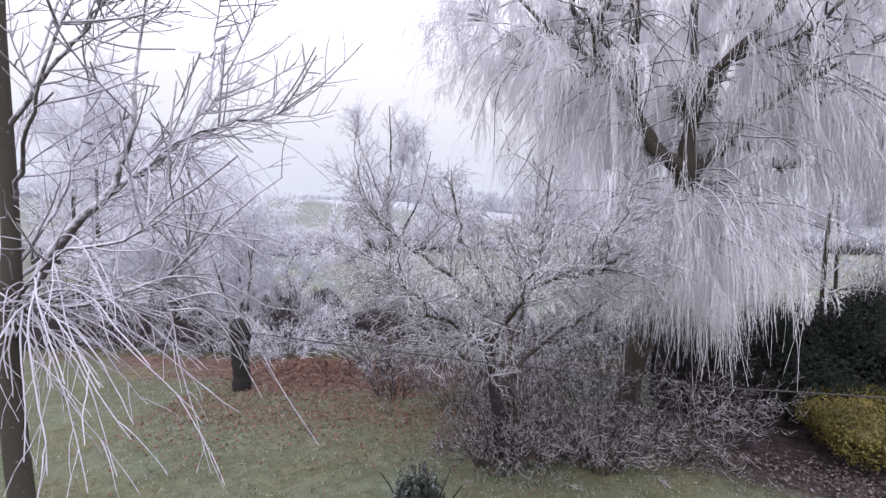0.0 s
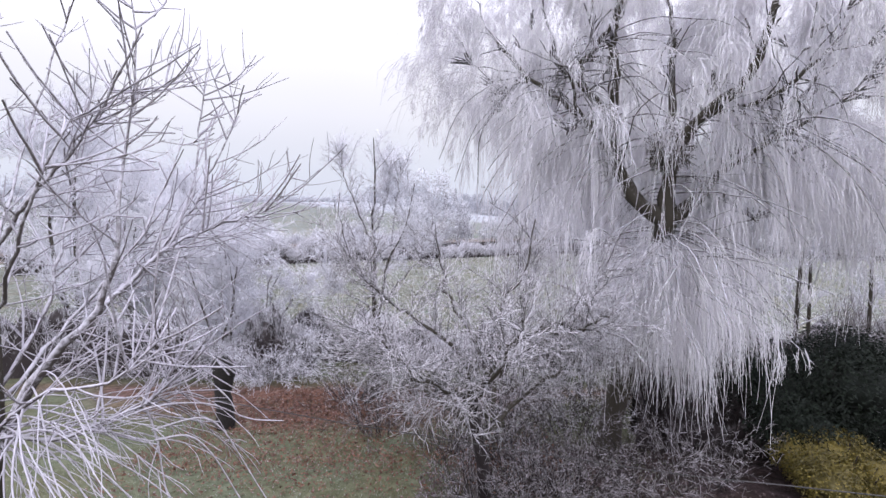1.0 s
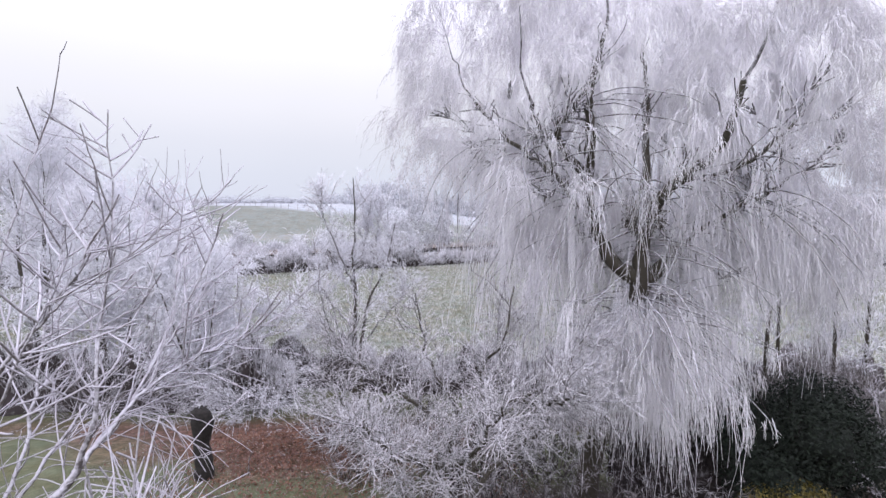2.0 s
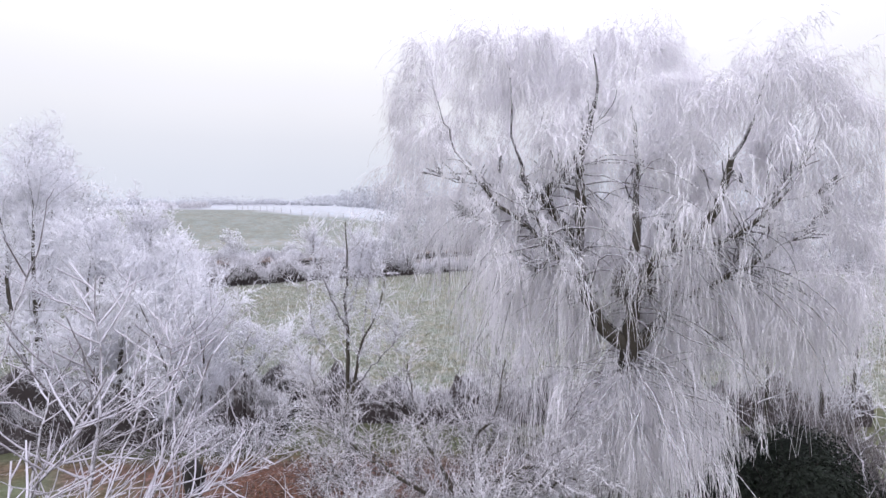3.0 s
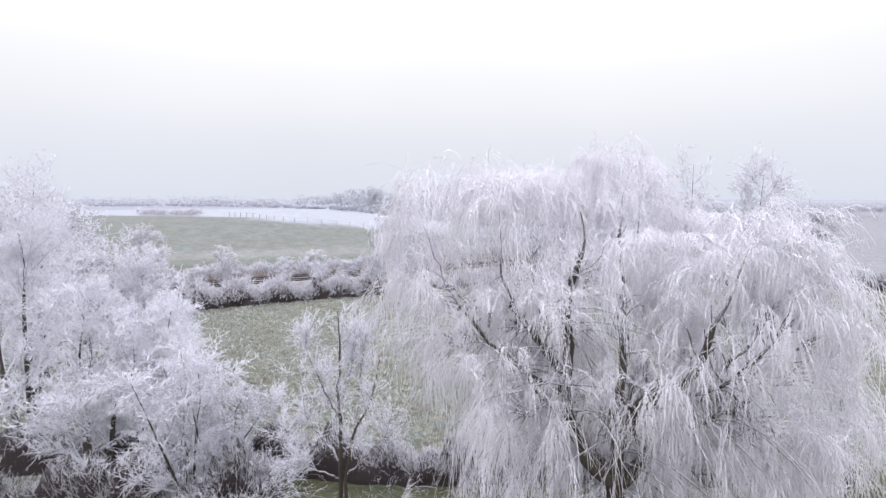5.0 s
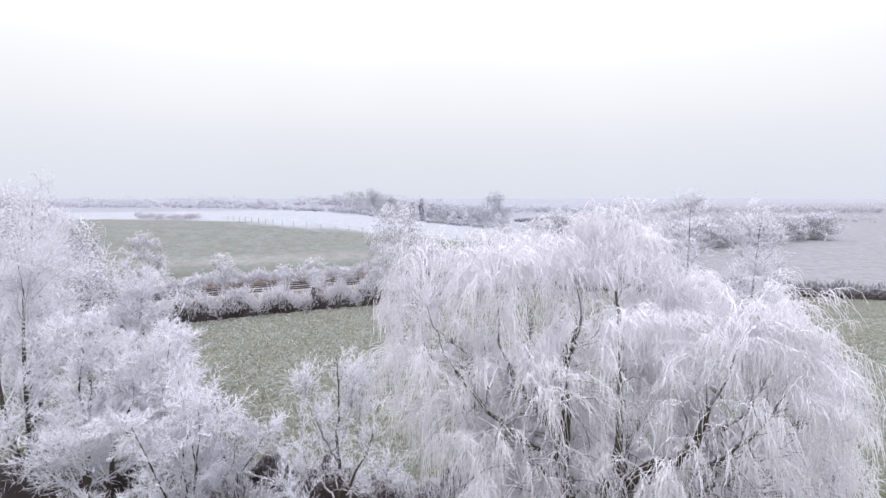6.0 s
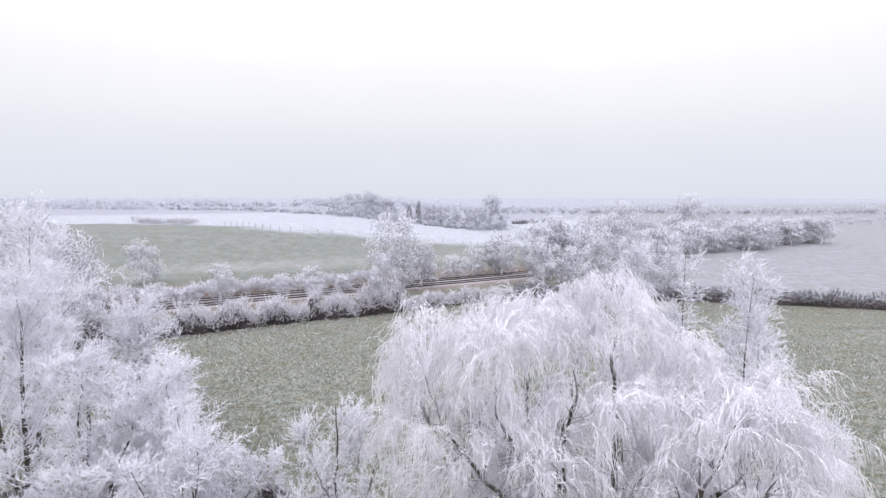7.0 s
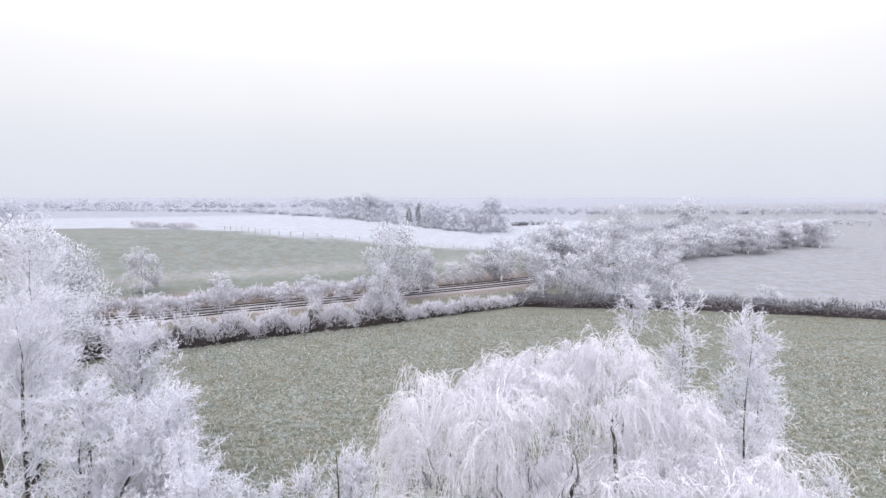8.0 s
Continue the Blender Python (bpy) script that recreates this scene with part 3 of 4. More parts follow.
# ---- generic frosted tree ----
def frost_tree(name, at, height, spread, seed, label, twigs=5000, twig_r=0.008, limb_count=26, mat_twig=None, mat_branch=None,
               lean=(0, 0), trunk_r=0.12, low=0.2, group="", stems=1, twig_len=(0.25, 0.6), droop=0.0, rise=0.5, parts=True, place=True, flat=0.0):
    rng = np.random.default_rng(seed)
    mt, mb = mat_twig or M_TWIG, mat_branch or M_BRANCH
    base = (at[0], at[1], gz(*at) - 0.05) if place else at
    tree = thing(name, base, label, "tree", group)
    trunks = []
    for k in range(stems):
        a = rng.uniform(0, 6.28)
        off = 0.0 if stems == 1 else 0.12
        sway = 0.012 if stems == 1 else 0.02 + 0.03 * stems
        tip = np.array((lean[0] + rng.normal(0, sway) * height, lean[1] + rng.normal(0, sway) * height, height * (1 if k == 0 else rng.uniform(0.75, 0.95))))
        foot = np.array((off * math.cos(a), off * math.sin(a), -0.1))
        mids = [foot + (tip - foot) * f + np.append(rng.normal(0, (0.008 if stems == 1 else 0.02) * height, 2), 0) for f in (0.3, 0.6, 0.8)]
        g, P = limb_geo([foot, *mids, tip], trunk_r, 0.012 if stems > 1 else 0.004, 14, 8, 0.06, seed + 7 + k)
        part("trunk", g, M_LIMB, tree)
        trunks.append(P)
    TP = np.stack(trunks)
    s, d, _ = shoots(rng, TP, limb_count, low, 0.985, 0.95)
    h = s[:, 2] / height
    reach = spread * (1.15 - 0.8 * np.abs(h - 0.42) ** 1.2) * rng.uniform(0.55, 1.0, limb_count) * np.where(h > 0.75, 0.62, 1)
    side = unit(np.stack([rng.normal(0, 1, limb_count), rng.normal(0, 1, limb_count), np.zeros(limb_count)], 1))
    L = grow(rng, s, d + (0, 0, rise) + flat * side, reach, 8, 0.14, (0, 0, 0.03 - droop * 0.06))
    g = tubes(Geo(), L, taper(trunk_r * 0.36 * (1.1 - 0.6 * h), 0.008, 9), 5)
    nb = limb_count * 8
    s, d, _ = shoots(rng, L, nb, 0.2, 1.0, 0.75)
    B = grow(rng, s, d + (0, 0, 0.15), rng.uniform(0.25, 0.55, nb) * spread * 0.62, 6, 0.17, (0, 0, 0.02 - droop * 0.1))
    tubes(g, B, taper(max(0.008, trunk_r * 0.09), 0.005, 7), 3)
    tagged(part("branchwork", g, mb, tree), kind="stuff")
    n1 = twigs // 7
    s, d, _ = shoots(rng, B, n1, 0.15, 1.0, 0.7)
    C = grow(rng, s, d, rng.uniform(*twig_len, n1), 3, 0.22, (0, 0, -droop * 0.3))
    g = tubes(Geo(), C, taper(twig_r * rng.uniform(0.8, 1.3, n1), twig_r * 0.6, 4), 3)
    s, d, _ = shoots(rng, C, twigs - n1, 0.05, 1.0, 0.75)
    spikes(g, s, d + (0, 0, -droop * 0.2), rng.uniform(0.35, 0.9, twigs - n1) * twig_len[0], twig_r * rng.uniform(0.75, 1.2, twigs - n1))
    tagged(part("crown", g, mt, tree), kind="stuff")
    return tree

# ---- the garden ----
def near_tree():
    """A pollarded tree close by: a knuckled head, long upright shoots and white drooping whips."""
    rng = np.random.default_rng(8)
    x, y = -3.13, 2.87
    base = np.array((x, y, gz(x, y)))
    tree = thing("pollarded_tree", base, "bare pollarded tree with long white frosted shoots", "tree")
    head = 3.3
    g, P = limb_geo(((0, 0, -0.1), (0.05, 0, 1.0), (-0.03, 0.04, 2.2), (0.05, 0.05, head), (0.08, 0.05, 4.6), (0.1, 0.1, 6.0)), 0.105, 0.025, 16, 12, 0.10, 3)
    part("trunk", g, M_LIMB, tree, "dark trunk with thin frost")
    lines = (
        ((0.07, 0.05, 4.0), (0.26, 0.08, 4.30), (0.42, 0.13, 4.52), (0.59, 0.18, 4.75), (0.72, 0.23, 4.98), (0.84, 0.33, 5.27)),
        ((0.04, 0.02, 2.7), (0.38, 0.03, 3.28), (0.62, 0.08, 3.54), (0.78, 0.13, 3.83), (0.87, 0.13, 4.12), (0.84, 0.23, 4.47), (0.83, 0.43, 4.98), (0.81, 0.53, 5.5), (0.78, 0.6, 6.1)),
        ((0.62, 0.08, 3.54), (0.73, 0.33, 3.77), (0.83, 0.73, 4.05), (0.87, 1.13, 4.52), (0.86, 1.28, 5.04), (0.88, 1.43, 5.57)),
    )
    lines += (
        ((0.71, 0.11, 3.68), (0.77, 0.53, 3.86), (0.92, 0.93, 4.30), (1.05, 1.13, 4.71), (1.25, 1.33, 5.3)),
        ((0.73, 0.33, 3.77), (0.94, 0.63, 4.06), (1.24, 0.93, 4.23), (1.5, 1.08, 4.32)),
        ((0.05, 0.0, 2.75), (0.30, -0.17, 2.95), (0.59, -0.17, 2.93), (0.85, -0.07, 3.00), (1.06, 0.13, 3.08), (1.15, 0.23, 3.28)),
    )
    lines += (
        ((0.05, 0.03, 3.4), (0.14, 0.03, 3.68), (0.47, -0.20, 4.05), (0.70, -0.27, 4.47), (0.85, -0.17, 4.87)),
        ((0.03, 0.0, 3.0), (0.15, 0.2, 3.4), (0.12, 0.53, 3.82), (0.05, 0.83, 4.51), (0.05, 1.13, 5.3)),
        ((0.05, 0.0, 2.8), (0.26, -0.12, 3.01), (0.70, -0.30, 3.28), (1.10, -0.32, 3.36), (1.35, -0.22, 3.6)),
    )
    lines += (
        ((0.0, 0.0, 3.2), (-0.3, 0.5, 4.0), (-0.4, 1.0, 5.0), (-0.3, 1.4, 6.1)),
        ((0.05, 0.1, 3.3), (-0.5, 0.3, 4.1), (-0.9, 0.6, 5.2), (-1.0, 1.0, 6.2)),
        ((0.05, 0.0, 3.0), (0.1, 0.7, 3.5), (0.35, 1.2, 4.1), (0.5, 1.7, 5.0)),
    )
    limbs = []
    for k, pts in enumerate(lines):
        g, P = limb_geo(pts, 0.044 if k == 1 else 0.017, 0.005, 20, 8, 0.1, 40 + k, 2.0 if k == 1 else 1.0, 0.004 if k in (5, 8) else 0.010)
        part("limb", g, M_CRUST, tree)
        limbs.append(P)
    L = np.stack(limbs)
    # side shoots that run out level and turn up at the tip
    n1 = 130
    s, d, _ = shoots(rng, L, n1, 0.15, 1.0, 0.8)
    B = grow(rng, s, d * (1, 1, 0.5) + (0.08, 0.12, 0.06), rng.uniform(0.3, 0.95, n1), 8, 0.06, (0, 0, 0.055))
    g = tubes(Geo(), B, taper(rng.uniform(0.0048, 0.0082, n1), 0.0036, 9), 5)
    n2 = 480
    s, d, _ = shoots(rng, B, n2, 0.15, 1.0, 0.75)
    C = grow(rng, s, d + (0, 0, 0.1), rng.uniform(0.10, 0.40, n2), 4, 0.10, (0, 0, 0.05))
    tubes(g, C, taper(rng.uniform(0.0032, 0.0055, n2), 0.0025, 5), 3)
    n5 = 110      # straight side twigs up the leaders, crusted with frost
    s, d, _ = shoots(rng, L[:, 9:], n5, 0.0, 1.0, 1.05)
    E = grow(rng, s, d + (0, 0, 0.1), rng.uniform(0.25, 0.75, n5), 5, 0.05, (0, 0, 0.07))
    tubes(g, E, taper(rng.uniform(0.006, 0.0095, n5), 0.0055, 6), 6)
    s, d, _ = shoots(rng, E, n5, 0.2, 0.9, 0.75)
    tubes(g, grow(rng, s, d + (0, 0, 0.1), rng.uniform(0.08, 0.24, n5), 3, 0.05), taper(rng.uniform(0.005, 0.0075, n5), 0.005, 4), 5)
    n4 = 56
    s, d, _ = shoots(rng, np.concatenate([L[[1, 2, 3, 4, 5, 6, 8, 11], :10], L[[5, 8], 8:18]]), n4, 0.0, 1.0, 0.9)
    F = grow(rng, s, d * (1, 1, 0.4) + rng.normal(0, 0.4, d.shape), rng.uniform(0.4, 1.3, n4), 10, 0.10, (0, 0, -0.11))
    tubes(g, F, taper(rng.uniform(0.0032, 0.0055, n4), 0.0022, 11), 4)
    tagged(part("crown", g, M_WHIP, tree, "fine frosted side shoots"), kind="stuff")
    # long hanging whips, each its own
    low = L[[1, 5, 8, 5, 5, 8, 4]]
    low = np.concatenate([low[:, :9], low[[1, 2, 4], 11:]], 0)
    n3 = 58
    s, d, _ = shoots(rng, low, n3, 0.1, 1.0, 0.9)
    W = grow(rng, s, d * (1, 1, 0.4) + (0.15, 0.05, 0.2) + rng.normal(0, 0.55, d.shape), rng.uniform(0.5, 1.6, n3), 15, 0.06, (0.012, 0, -0.085))
    for k in range(n3):
        g = tubes(Geo(), W[k:k + 1], taper(rng.uniform(0.0045, 0.0075), 0.003, 16), 6)
        m = int(rng.integers(2, 6))
        s, d, _ = shoots(rng, W[k:k + 1], m, 0.2, 0.95, 0.5)
        V = grow(rng, s, d, rng.uniform(0.10, 0.5, m), 6, 0.10, (0, 0, -0.08))
        tubes(g, V, taper(rng.uniform(0.003, 0.0048, m), 0.0022, 7), 4)
        part("whip", g, M_WHIP, tree)
    for pts in (((1.15, -0.05, 2.94), (1.42, 0.03, 2.99), (1.52, 0.13, 2.86), (1.59, 0.23, 2.62), (1.74, 0.33, 2.22), (1.96, 0.43, 1.77)),
                ((0.7, -0.05, 3.35), (0.98, 0.03, 3.5), (1.22, 0.13, 3.41), (1.39, 0.23, 3.22), (1.56, 0.33, 3.05)),
                ((0.9, -0.1, 3.0), (1.21, -0.07, 3.11), (1.44, 0.13, 3.04), (1.62, 0.33, 2.85), (1.83, 0.43, 2.79)),
                ((1.2, -0.1, 2.9), (1.36, 0.0, 2.88), (1.46, 0.1, 2.7), (1.55, 0.2, 2.4), (1.62, 0.25, 2.2))):
        g, _ = limb_geo(pts, 0.007, 0.004, 18, 6, 0.03, 5)
        part("whip", g, M_WHIP, tree, "long white frosted whip")


near_tree()


def apple_tree():
    """A low spreading tree: short leaning trunk, crooked limbs and a wide haze of fine twigs."""
    rng = np.random.default_rng(31)
    x, y = 0.45, 7.05
    base = np.array((x, y, gz(x, y)))
    tree = thing("apple_tree", base, "spreading bare apple tree with thin grey frost", "tree")
    g, _ = limb_geo(((0, 0, -0.1), (-0.03, -0.05, 0.6), (-0.15, -0.1, 1.3), (-0.2, -0.12, 1.75)), 0.11, 0.075, 12, 10, 0.1, 3)
    part("trunk", g, M_HEDGEDARK, tree)
    top = (-0.2, -0.12, 1.7)
    lines = (
        (top, (-0.35, -0.2, 2.3), (-0.9, -0.3, 2.9), (-1.5, -0.3, 3.3), (-2.0, -0.2, 3.9)), (top, (-0.2, 0.2, 2.5), (-0.6, 0.6, 3.3), (-0.8, 0.9, 4.2)),
        (top, (0.2, 0.0, 2.4), (0.25, 0.2, 3.1), (0.6, 0.2, 3.6), (0.75, 0.3, 4.4)), ((0.2, 0.0, 2.4), (0.75, -0.1, 2.75), (1.35, -0.1, 3.0), (1.8, 0.0, 3.7)),
    )
    lines += (
        ((0.05, -0.05, 1.2), (0.8, 0.3, 1.8), (1.6, 0.5, 2.2), (2.3, 0.6, 2.9)), (top, (0.0, -0.7, 2.2), (0.2, -1.2, 2.7), (0.3, -1.6, 3.3)),
        (top, (-0.5, -0.8, 2.1), (-1.0, -1.2, 2.5), (-1.4, -1.4, 3.0)), ((-0.12, -0.1, 1.2), (-0.9, 0.3, 1.7), (-1.6, 0.6, 2.1), (-2.2, 0.8, 2.6)),
        ((0.0, 0.0, 1.4), (0.4, 0.8, 2.2), (0.8, 1.4, 2.9), (1.0, 1.8, 3.7)), ((0.75, -0.1, 2.75), (1.1, -0.6, 2.9), (1.5, -1.0, 3.2)),
    )
    limbs = []
    for k, pts in enumerate(lines):
        g, P = limb_geo(pts, 0.042, 0.010, 16, 7, 0.12, 60 + k, 1.0, 0.03)
        part("limb", g, M_LIMB, tree)
        limbs.append(P)
    L = np.stack(limbs)
    s, d, _ = shoots(rng, L, 260, 0.2, 1.0, 0.9)
    B = grow(rng, s, d + (0, 0, 0.2), rng.uniform(0.35, 1.1, 260), 7, 0.2, (0, 0, 0.02))
    g = tubes(Geo(), B, taper(rng.uniform(0.007, 0.012, 260), 0.005, 8), 4)
    tagged(part("branchwork", g, M_BRANCH, tree), kind="stuff")
    s, d, _ = shoots(rng, B, 3400, 0.1, 1.0, 0.8)
    C = grow(rng, s, d, rng.uniform(0.15, 0.5, 3400), 3, 0.22, (0, 0, 0.02))
    g = tubes(Geo(), C, taper(rng.uniform(0.004, 0.0065, 3400), 0.003, 4), 3)
    s, d, _ = shoots(rng, C, 12000, 0.1, 1.0, 0.8)
    spikes(g, s, d, rng.uniform(0.05, 0.2, 12000), rng.uniform(0.003, 0.005, 12000))
    tagged(part("crown", g, M_TWIG_BARE, tree), kind="stuff")


apple_tree()


def young_tree():
    """Two slender stems that part low down and carry a thin, open, spreading crown."""
    rng = np.random.default_rng(33)
    x, y = -2.17, 12.85
    base = np.array((x, y, gz(x, y)))
    tree = thing("young_tree", base, "slender bare young tree with forked stems and thin frost", "tree")
    lines = (
        (0.065, 0.010, (-2.2, 0, base[2] - 0.1), (-2.17, 0, 3.4), (-2.17, 0, 4.6), (-2.14, 0.05, 5.9), (-2.22, 0.1, 6.7), (-2.13, 0.1, 7.8), (-2.15, 0.1, 9.0)),
        (0.045, 0.008, (-2.10, -0.1, base[2] - 0.1), (-2.0, -0.1, 3.6), (-1.9, -0.1, 5.1), (-1.7, -0.1, 5.9), (-1.32, -0.2, 6.55), (-1.04, -0.2, 7.8)),
        (0.026, 0.007, (-2.17, 0, 4.9), (-2.6, 0.2, 5.4), (-3.08, 0.3, 6.0), (-3.3, 0.4, 7.4)),
        (0.024, 0.007, (-2.14, 0.05, 6.1), (-2.45, -0.2, 6.9), (-2.83, -0.3, 7.9), (-2.9, -0.3, 8.4)),
    )
    lines += (
        (0.020, 0.006, (-2.17, 0, 4.4), (-2.5, -0.3, 4.75), (-3.1, -0.4, 5.1), (-3.6, -0.4, 5.9)),
        (0.022, 0.006, (-1.75, -0.1, 5.7), (-1.7, 0.4, 6.5), (-1.6, 0.6, 7.5), (-1.5, 0.7, 8.3)),
        (0.020, 0.006, (-2.18, 0.05, 6.4), (-1.9, 0.3, 7.2), (-1.75, 0.4, 8.4)),
        (0.020, 0.006, (-1.95, -0.1, 4.6), (-1.5, -0.4, 5.2), (-0.9, -0.5, 5.9), (-0.7, -0.5, 6.6)),
        (0.018, 0.006, (-2.16, 0, 5.2), (-2.5, 0.7, 6.0), (-2.7, 1.1, 7.2)),
    )
    limbs = []
    for k, (r0, r1, *pts) in enumerate(lines):
        g, P = limb_geo([(a - x, b, c - base[2]) for a, b, c in pts], r0 * 1.3, r1 * 1.2, 18, 8, 0.08, 300 + k, 1.0, 0.02)
        part("stem" if k < 2 else "limb", g, M_LIMB if k < 2 else M_BRANCH, tree)
        limbs.append(P)
    L = np.stack(limbs)
    n1 = 190
    s, d, _ = shoots(rng, L, n1, 0.45, 1.0, 0.75)
    B = grow(rng, s, d + (0, 0, 0.1), rng.uniform(0.3, 0.95, n1), 6, 0.16, (0, 0, 0.03))
    tagged(part("branchwork", tubes(Geo(), B, taper(rng.uniform(0.007, 0.011, n1), 0.0055, 7), 4), M_TWIG_BARE, tree), kind="stuff")
    s, d, _ = shoots(rng, B, 2400, 0.1, 1.0, 0.75)
    C = grow(rng, s, d + (0, 0, 0.1), rng.uniform(0.12, 0.45, 2400), 3, 0.2)
    g = tubes(Geo(), C, taper(rng.uniform(0.0045, 0.0065, 2400), 0.0035, 4), 3)
    s, d, _ = shoots(rng, C, 9000, 0.1, 1.0, 0.7)
    spikes(g, s, d, rng.uniform(0.06, 0.2, 9000), rng.uniform(0.0045, 0.0065, 9000))
    tagged(part("crown", g, M_TWIG, tree), kind="stuff")


young_tree()

FROSTY = "tall garden tree white all over with hoar frost"
for k, (x, y, h, w, st, tw) in enumerate((
        (-16.1, 20.4, 10.3, 3.4, 2, 9000), (-14.7, 26.6, 8.2, 2.9, 2, 7000), (-23.0, 30.5, 11.9, 4.4, 2, 7000),
        (-12.1, 17.9, 7.2, 2.6, 3, 8000), (-19.5, 25.0, 9.5, 3.4, 2, 7000))):
    frost_tree("frosted_tree", (x, y), h, w, 50 + k, FROSTY, int(tw * 2.2), 0.0105, 64, M_TWIG, M_HOAR, trunk_r=0.12, low=0.12, stems=st, twig_len=(0.28, 0.62), group="frosted garden trees", flat=0.4)
for k, (x, y, h, w) in enumerate(((-7.9, 16.1, 5.6, 2.3), (-10.2, 20.0, 5.9, 2.5), (-8.0, 18.4, 3.8, 1.7), (-12.4, 21.4, 6.6, 2.3))):
    frost_tree("frosted_bush", (x, y), h, w, 60 + k, "tall many-stemmed bush white with hoar frost", 15000, 0.009, 64, M_TWIG, M_HOAR, trunk_r=0.05, low=0.05, stems=5, twig_len=(0.25, 0.55), group="frosted garden bushes", droop=0.3)
for k, (x, y, h, w, tw) in enumerate(((8.1, 14.0, 11.3, 1.5, 7000), (8.5, 12.0, 10.6, 1.7, 9000), (10.0, 13.6, 9.6, 1.6, 7000), (6.8, 15.2, 11.3, 1.4, 6000), (9.5, 11.1, 6.5, 0.9, 2500), (10.0, 10.8, 6.8, 0.9, 2500))):
    frost_tree("slim_tree", (x, y), h, w, 70 + k, "slim upright tree with frosted twigs and dark stem", int(tw * 1.3), 0.0062, 56, M_TWIG, M_HOAR, trunk_r=0.06, low=0.18, twig_len=(0.16, 0.42), group="slim garden trees", rise=0.35)


def shrub(name, at, radius, height, count, seed, label, mat, r=0.006, dead=None, group="", up=1.0, fall=-0.10):
    """A dome of arching stems with side twigs."""
    rng = np.random.default_rng(seed)
    bush = thing(name, (at[0], at[1], gz(*at) - 0.03), label, "shrub", group)
    a = rng.uniform(0, 6.283, count)
    rr = radius * 0.35 * np.sqrt(rng.random(count))
    s = np.stack([rr * np.cos(a), rr * np.sin(a), np.zeros(count)], 1)
    d = np.stack([np.cos(a) * rng.uniform(0.1, 0.9, count), np.sin(a) * rng.uniform(0.1, 0.9, count), np.full(count, up)], 1)
    S = grow(rng, s, d, height * rng.uniform(0.75, 1.45, count), 8, 0.10, (0, 0, fall))
    g = tubes(Geo(), S, taper(r * rng.uniform(1.1, 1.9, count), r * 0.6, 9), 4)
    tagged(part("stemwork", g, dead or mat, bush), kind="stuff")
    m1 = count * 9
    s, d, _ = shoots(rng, S, m1, 0.25, 1.0, 0.8)
    T = grow(rng, s, d, rng.uniform(0.12, 0.34, m1) * height * 0.55, 2, 0.16, (0, 0, -0.03))
    g = tubes(Geo(), T, taper(r * rng.uniform(0.7, 1.1, m1), r * 0.5, 3), 3)
    m2 = m1 * 2
    s, d, _ = shoots(rng, T, m2, 0.1, 1.0, 0.8)
    spikes(g, s, d, rng.uniform(0.05, 0.15, m2) * height * 0.5, r * rng.uniform(0.6, 1.0, m2))
    tagged(part("crown", g, mat, bush), kind="stuff")
    return bush


BRAMBLE = "tangled bramble and shrub stems dusted with frost"
for k, (x, y, w, h) in enumerate(((-1.6, 10.2, 1.3, 1.4), (-0.2, 9.0, 1.3, 1.5), (1.0, 8.4, 1.2, 1.3), (1.75, 7.2, 1.1, 1.3), (2.9, 7.3, 1.3, 1.4), (4.1, 7.9, 1.3, 1.1),
                                  (-2.6, 12.2, 1.3, 1.2), (0.6, 11.2, 1.6, 1.6), (2.6, 10.2, 1.5, 1.5), (4.6, 9.8, 1.5, 1.4), (-0.9, 13.2, 1.6, 1.6), (2.0, 13.4, 1.8, 1.8), (3.6, 11.8, 1.7, 2.0), (1.0, 10.0, 1.5, 1.9), (5.6, 12.6, 1.7, 2.2), (0.38, 6.62, 0.8, 1.05), (1.05, 6.95, 0.9, 1.0), (1.9, 6.75, 0.8, 0.85))):
    shrub("bramble_bush", (x, y), w, h, 58 if k < 6 else 62, 80 + k, BRAMBLE, M_BRAMBLE if k < 6 or k > 14 else M_TWIG_BARE, 0.0045 if k < 6 or k > 14 else 0.006, M_HEDGEDARK, "bramble bushes")
shrub("arching_bush", (-6.0, 15.4), 1.9, 1.9, 260, 95, "arching bush with drooping white frosted stems", M_TWIG, 0.0058, M_BRANCH, "", 0.8, -0.16)
shrub("arching_bush", (-8.4, 15.2), 1.6, 1.4, 60, 96, "arching bush with dark drooping stems and thin frost", M_BRAMBLE, 0.007, M_BRANCH, "", 0.8, -0.16)
shrub("arching_bush", (-11.2, 15.2), 1.6, 1.4, 60, 97, "arching bush with dark drooping stems and thin frost", M_BRAMBLE, 0.007, M_BRANCH, "", 0.8, -0.16)
shrub("frosted_shrub", (8.6, 8.1), 1.2, 2.4, 34, 98, "thin shrub with white frosted forked twigs", M_WHIP, 0.008, M_BRANCH)


